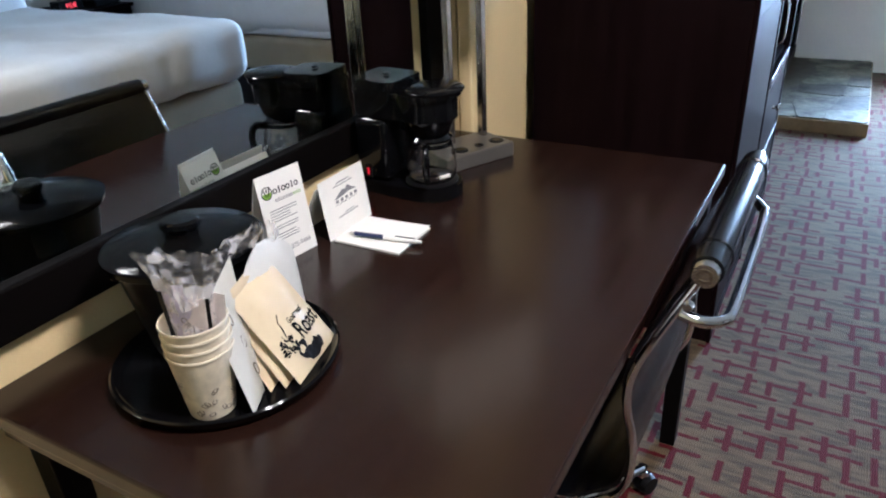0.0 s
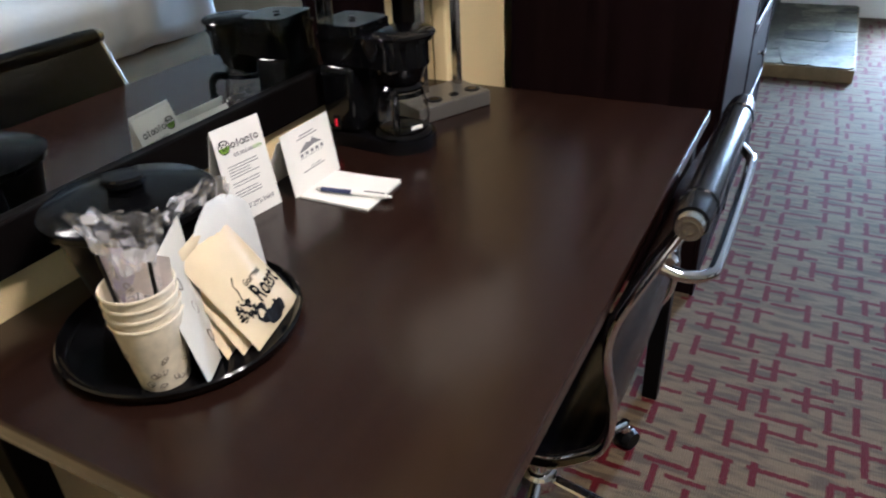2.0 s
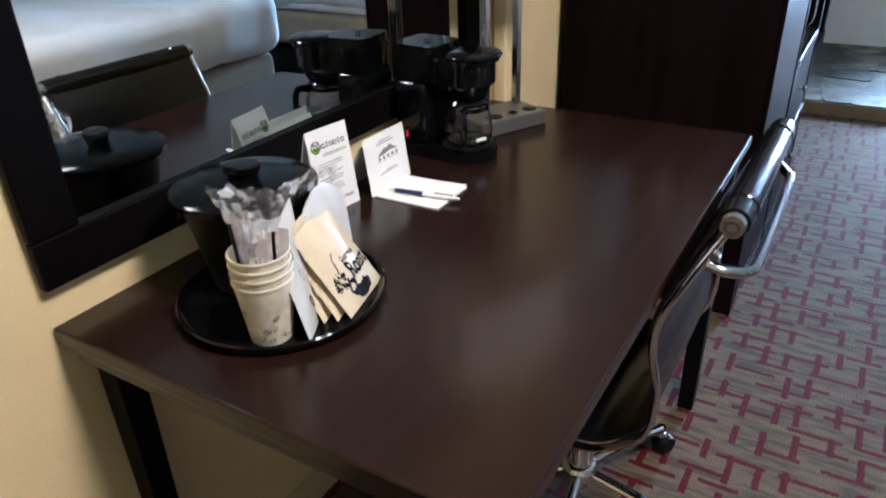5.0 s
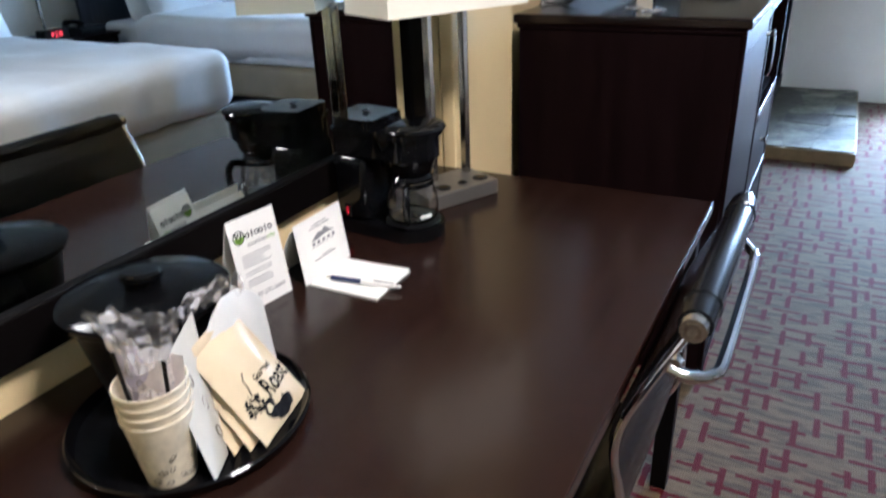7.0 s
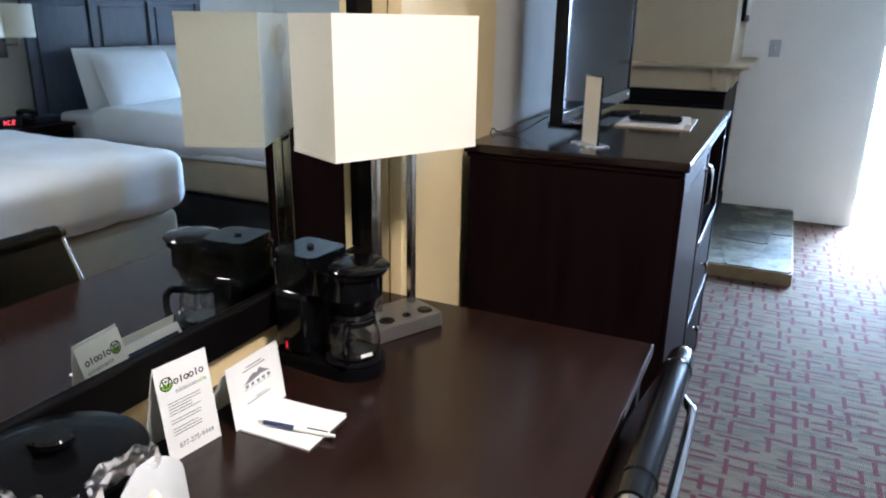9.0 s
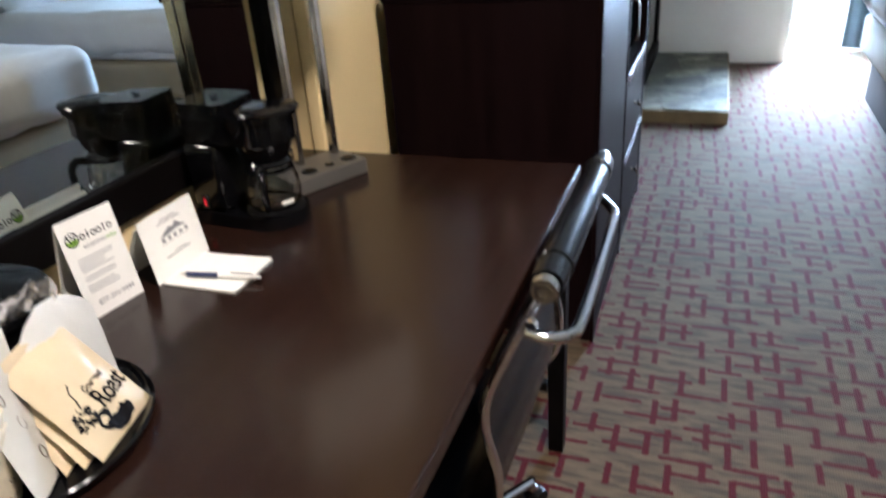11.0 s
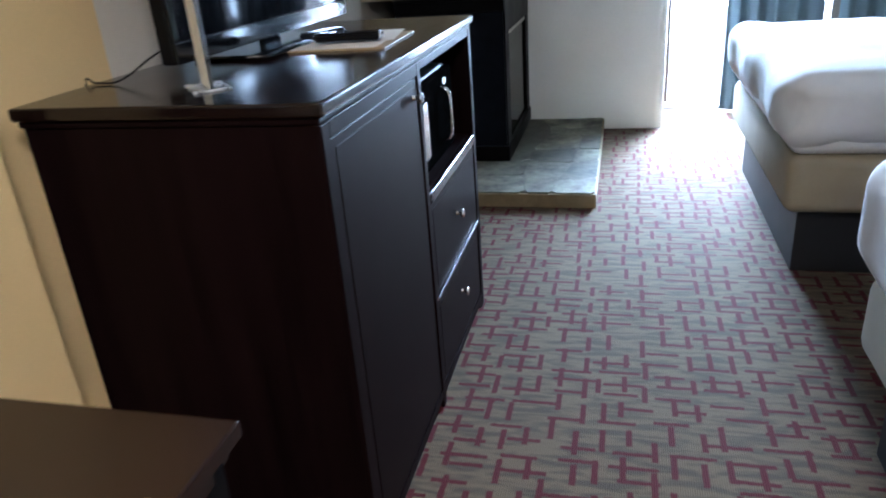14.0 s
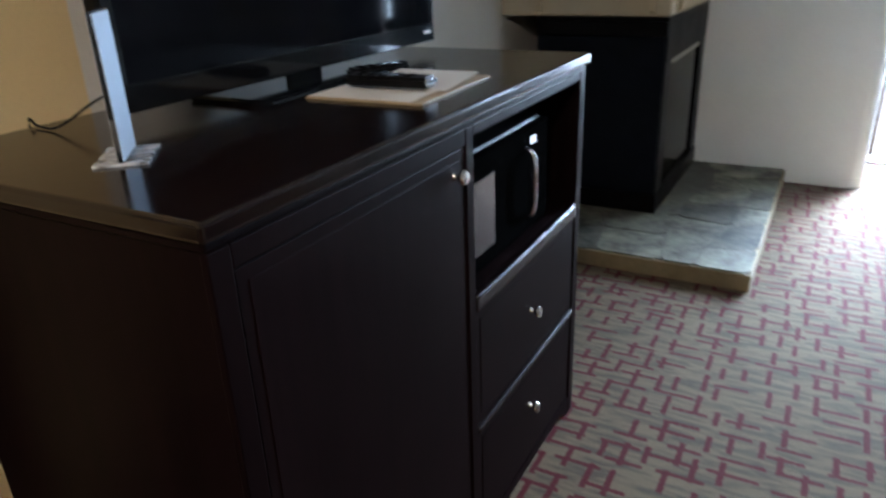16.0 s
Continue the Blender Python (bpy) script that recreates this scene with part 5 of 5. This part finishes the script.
part("head", bev(poly(B(), lobes(-0.108, 0.056, 0.058), 0.160, 0.204), 0.006, 3), BLACKPLASTIC, cm, smooth=40)
part("rim_band", bev(poly(B(), lobes(-0.111, 0.059, 0.0655), 0.2042, 0.2130), 0.003), BLACKPLASTIC, cm, smooth=40)
bm = bev(poly(B(), [(-0.106, -0.040), (-0.100, -0.050), (-0.088, -0.054), (-0.022, -0.054), (-0.006, -0.046), (-0.002, -0.030), (-0.002, 0.030), (-0.006, 0.046), (-0.022, 0.054), (-0.088, 0.054), (-0.100, 0.050), (-0.106, 0.040)], 0.2132, 0.236), 0.012, 4)
for v in bm.verts:
    if v.co.z > 0.22:
        v.co.z -= 0.05 * max(0.0, v.co.x + 0.04) + 1.2 * v.co.y ** 2
tl = part("tank_lid", bm, BLACKPLASTIC, cm, "hinged domed reservoir lid", 60)
part("lid_vent", lathe(B(), [(0, 0.0), (0.0075, 0.0), (0.0065, 0.0022), (0.004, 0.0018), (0, 0.0012)], (-0.055, 0, 0.2352), 18), MATTBLACK, tl, "small round steam vent", 40)
part("basket_cover", lathe(B(), [(0, 0.2132), (0.058, 0.2132), (0.060, 0.217), (0.056, 0.222), (0.030, 0.2265), (0, 0.2275)], (0.0585, 0, 0), 36), BLACKPLASTIC, cm, "round glossy basket cover", 60)
part("brew_basket", lathe(B(), [(0, 0.128), (0.040, 0.128), (0.044, 0.132), (0.052, 0.1598), (0, 0.1598)], (0.044, 0, 0), 32), BLACKPLASTIC, cm, smooth=40)
car = part("carafe", lathe(B(), [(0, 0.0325), (0.044, 0.0325), (0.050, 0.040), (0.0525, 0.062), (0.050, 0.086), (0.042, 0.108), (0.041, 0.114), (0.039, 0.114), (0.040, 0.107), (0.048, 0.085), (0.0505, 0.062), (0.048, 0.042), (0.043, 0.035), (0, 0.035)], (0.044, 0, 0), 40), SMOKE, cm, "clear glass carafe", 60)
part("carafe_lid", lathe(B(), [(0, 0.1143), (0.043, 0.1143), (0.044, 0.119), (0.038, 0.126), (0, 0.1275)], (0.044, 0, 0), 32), BLACKPLASTIC, car, smooth=40)
part("carafe_band", lathe(B(), [(0.0425, 0.1035), (0.0445, 0.1035), (0.0435, 0.112), (0.0418, 0.112), (0.0425, 0.1035)], (0.044, 0, 0), 32), BLACKPLASTIC, car, smooth=40)
ha = radians(-62)
hv = Vector((math.cos(ha), math.sin(ha), 0))
hc = Vector((0.044, 0, 0))
part("carafe_handle", sweep(B(), smooth_path([hc + hv * 0.044 + Vector((0, 0, 0.108)), hc + hv * 0.066 + Vector((0, 0, 0.114)), hc + hv * 0.080 + Vector((0, 0, 0.100)), hc + hv * 0.080 + Vector((0, 0, 0.066)), hc + hv * 0.070 + Vector((0, 0, 0.048))], 6), 0.0055, 0.0085, 10), BLACKPLASTIC, car, "black plastic handle", 50)
part("level_label", box(B(), 0.0, 0.0006, -0.012, 0.012, 0.046, 0.053, m=Matrix.Translation(hc) @ Matrix.Rotation(radians(-25), 4, "Z") @ Matrix.Translation((0.0522, 0, 0))), PAPER, car)
sw2 = part("switch_plate", box(B(), -0.079, -0.063, -0.0622, -0.0602, 0.032, 0.060, 0.0008), MATTBLACK, cm)
part("rocker_switch", box(B(), -0.0735, -0.0685, -0.0640, -0.0623, 0.039, 0.054, 0.0008), RED, sw2, "lit red rocker switch")
lc = thing("appliance_cord", "black appliance cord behind the coffee maker", "cable", (0, 0, 0))
part("cable", sweep(B(), smooth_path([(-0.645, 1.30, 0.765), (-0.665, 1.32, 0.7545), (-0.668, 1.40, 0.7542), (-0.66, 1.52, 0.7542), (-0.672, 1.60, 0.7545), (-0.66, 1.686, 0.745), (-0.665, 1.688, 0.60)], 6), 0.0035, seg=8), MATTBLACK, lc, smooth=60)

# ---- things on the media chest ----
sg = thing("acrylic_sign", "clear acrylic stand holding a narrow pale card", "sign", (-0.289, 2.264, CH), 131)
part("base", box(B(), -0.052, 0.052, -0.036, 0.036, 0, 0.004, 0.001), FROST, sg, "clear acrylic foot")
part("panel", box(B(), -0.048, 0.048, -0.0035, 0.0035, 0.0042, 0.196, 0.001), ACRYLIC, sg, "clear acrylic upright")
for s in (-1, 1):
    part("card", box(B(), -0.046, 0.046, min(s * 0.0037, s * 0.0041), max(s * 0.0037, s * 0.0041), 0.005, 0.192), PALEBLUE if s < 0 else PAPER, sg, "pale printed card")
ds = thing("desk_folder", "tan leatherette folder with loose white sheets on the chest", "folder", (-0.195, 2.845, CH), 2)
part("folder", box(B(), -0.135, 0.125, -0.155, 0.155, 0, 0.005, 0.002), FOLDER, ds)
part("sheet_of_paper", sheet(B(), lambda u, v: (-0.125 + 0.225 * u, -0.15 + 0.26 * v, 0.0058 + 0.002 * u * v), 8, 8, 0.0004), PAPER, ds, smooth=40)
part("sheet_of_paper", sheet(B(), lambda u, v: (-0.07 + 0.19 * u - 0.02 * v, -0.05 + 0.20 * v, 0.0085 + 0.003 * v), 8, 8, 0.0004), PAPER, ds, smooth=40)


def remote(label, x, y, z, rz, l, w):
    t = thing("remote_control", label, "remote control", (x, y, z), rz)
    part("case", bev(box(B(), -l / 2, l / 2, -w / 2, w / 2, 0, 0.020), 0.006, 3), MATTBLACK, t, smooth=40)
    part("end_strip", box(B(), l / 2 - 0.004, l / 2 + 0.0006, -w / 2 + 0.004, w / 2 - 0.004, 0.004, 0.015, 0.001), CHROME, t, "bright end strip")
    for r in range(5):
        for q in range(3):
            part("button", box(B(), -l / 2 + 0.02 + 0.026 * r, -l / 2 + 0.036 + 0.026 * r, -0.016 + 0.012 * q, -0.008 + 0.012 * q, 0.0195, 0.0215, 0.0006), BLACKPLASTIC, t)


remote("black television remote control lying on the papers", -0.195, 2.80, CH + 0.0125, 4, 0.18, 0.05)
remote("short black remote control lying behind the papers", -0.335, 2.97, CH + 0.0005, 62, 0.14, 0.045)

# ---- outlet behind the chest ----
ol = thing("wall_outlet", "cream surface-mounted outlet box with a blue and a black plug", "outlet", (-0.686, 2.117, 0.288))
part("outlet_box", box(B(), 0.0, 0.036, -0.067, 0.055, -0.10, 0.064, 0.004, 2), TRIM, ol, "cream box on the wall")
part("socket_plate", box(B(), 0.0362, 0.0385, -0.040, 0.034, -0.062, 0.050, 0.002), TRIM, ol)
part("blue_plug", box(B(), 0.0387, 0.070, -0.008, 0.018, 0.000, 0.030, 0.008, 3, m=Matrix.Rotation(radians(-6), 4, "X")), BLUE, ol, "blue plug", 40)
part("black_plug", box(B(), 0.0387, 0.074, -0.038, -0.010, -0.030, -0.008, 0.006, 3), MATTBLACK, ol, "black plug", 40)
part("plug_cable", sweep(B(), smooth_path([(0.073, -0.024, -0.02), (0.088, -0.016, -0.035), (0.082, -0.008, -0.09), (0.07, -0.006, -0.17)], 5), 0.0042, seg=8), MATTBLACK, ol, smooth=60)
part("plug_cable", sweep(B(), smooth_path([(0.066, 0.004, 0.006), (0.074, 0.0, -0.02), (0.060, -0.03, -0.07), (0.05, -0.05, -0.15)], 5), 0.0038, seg=8), MATTBLACK, ol, smooth=60)
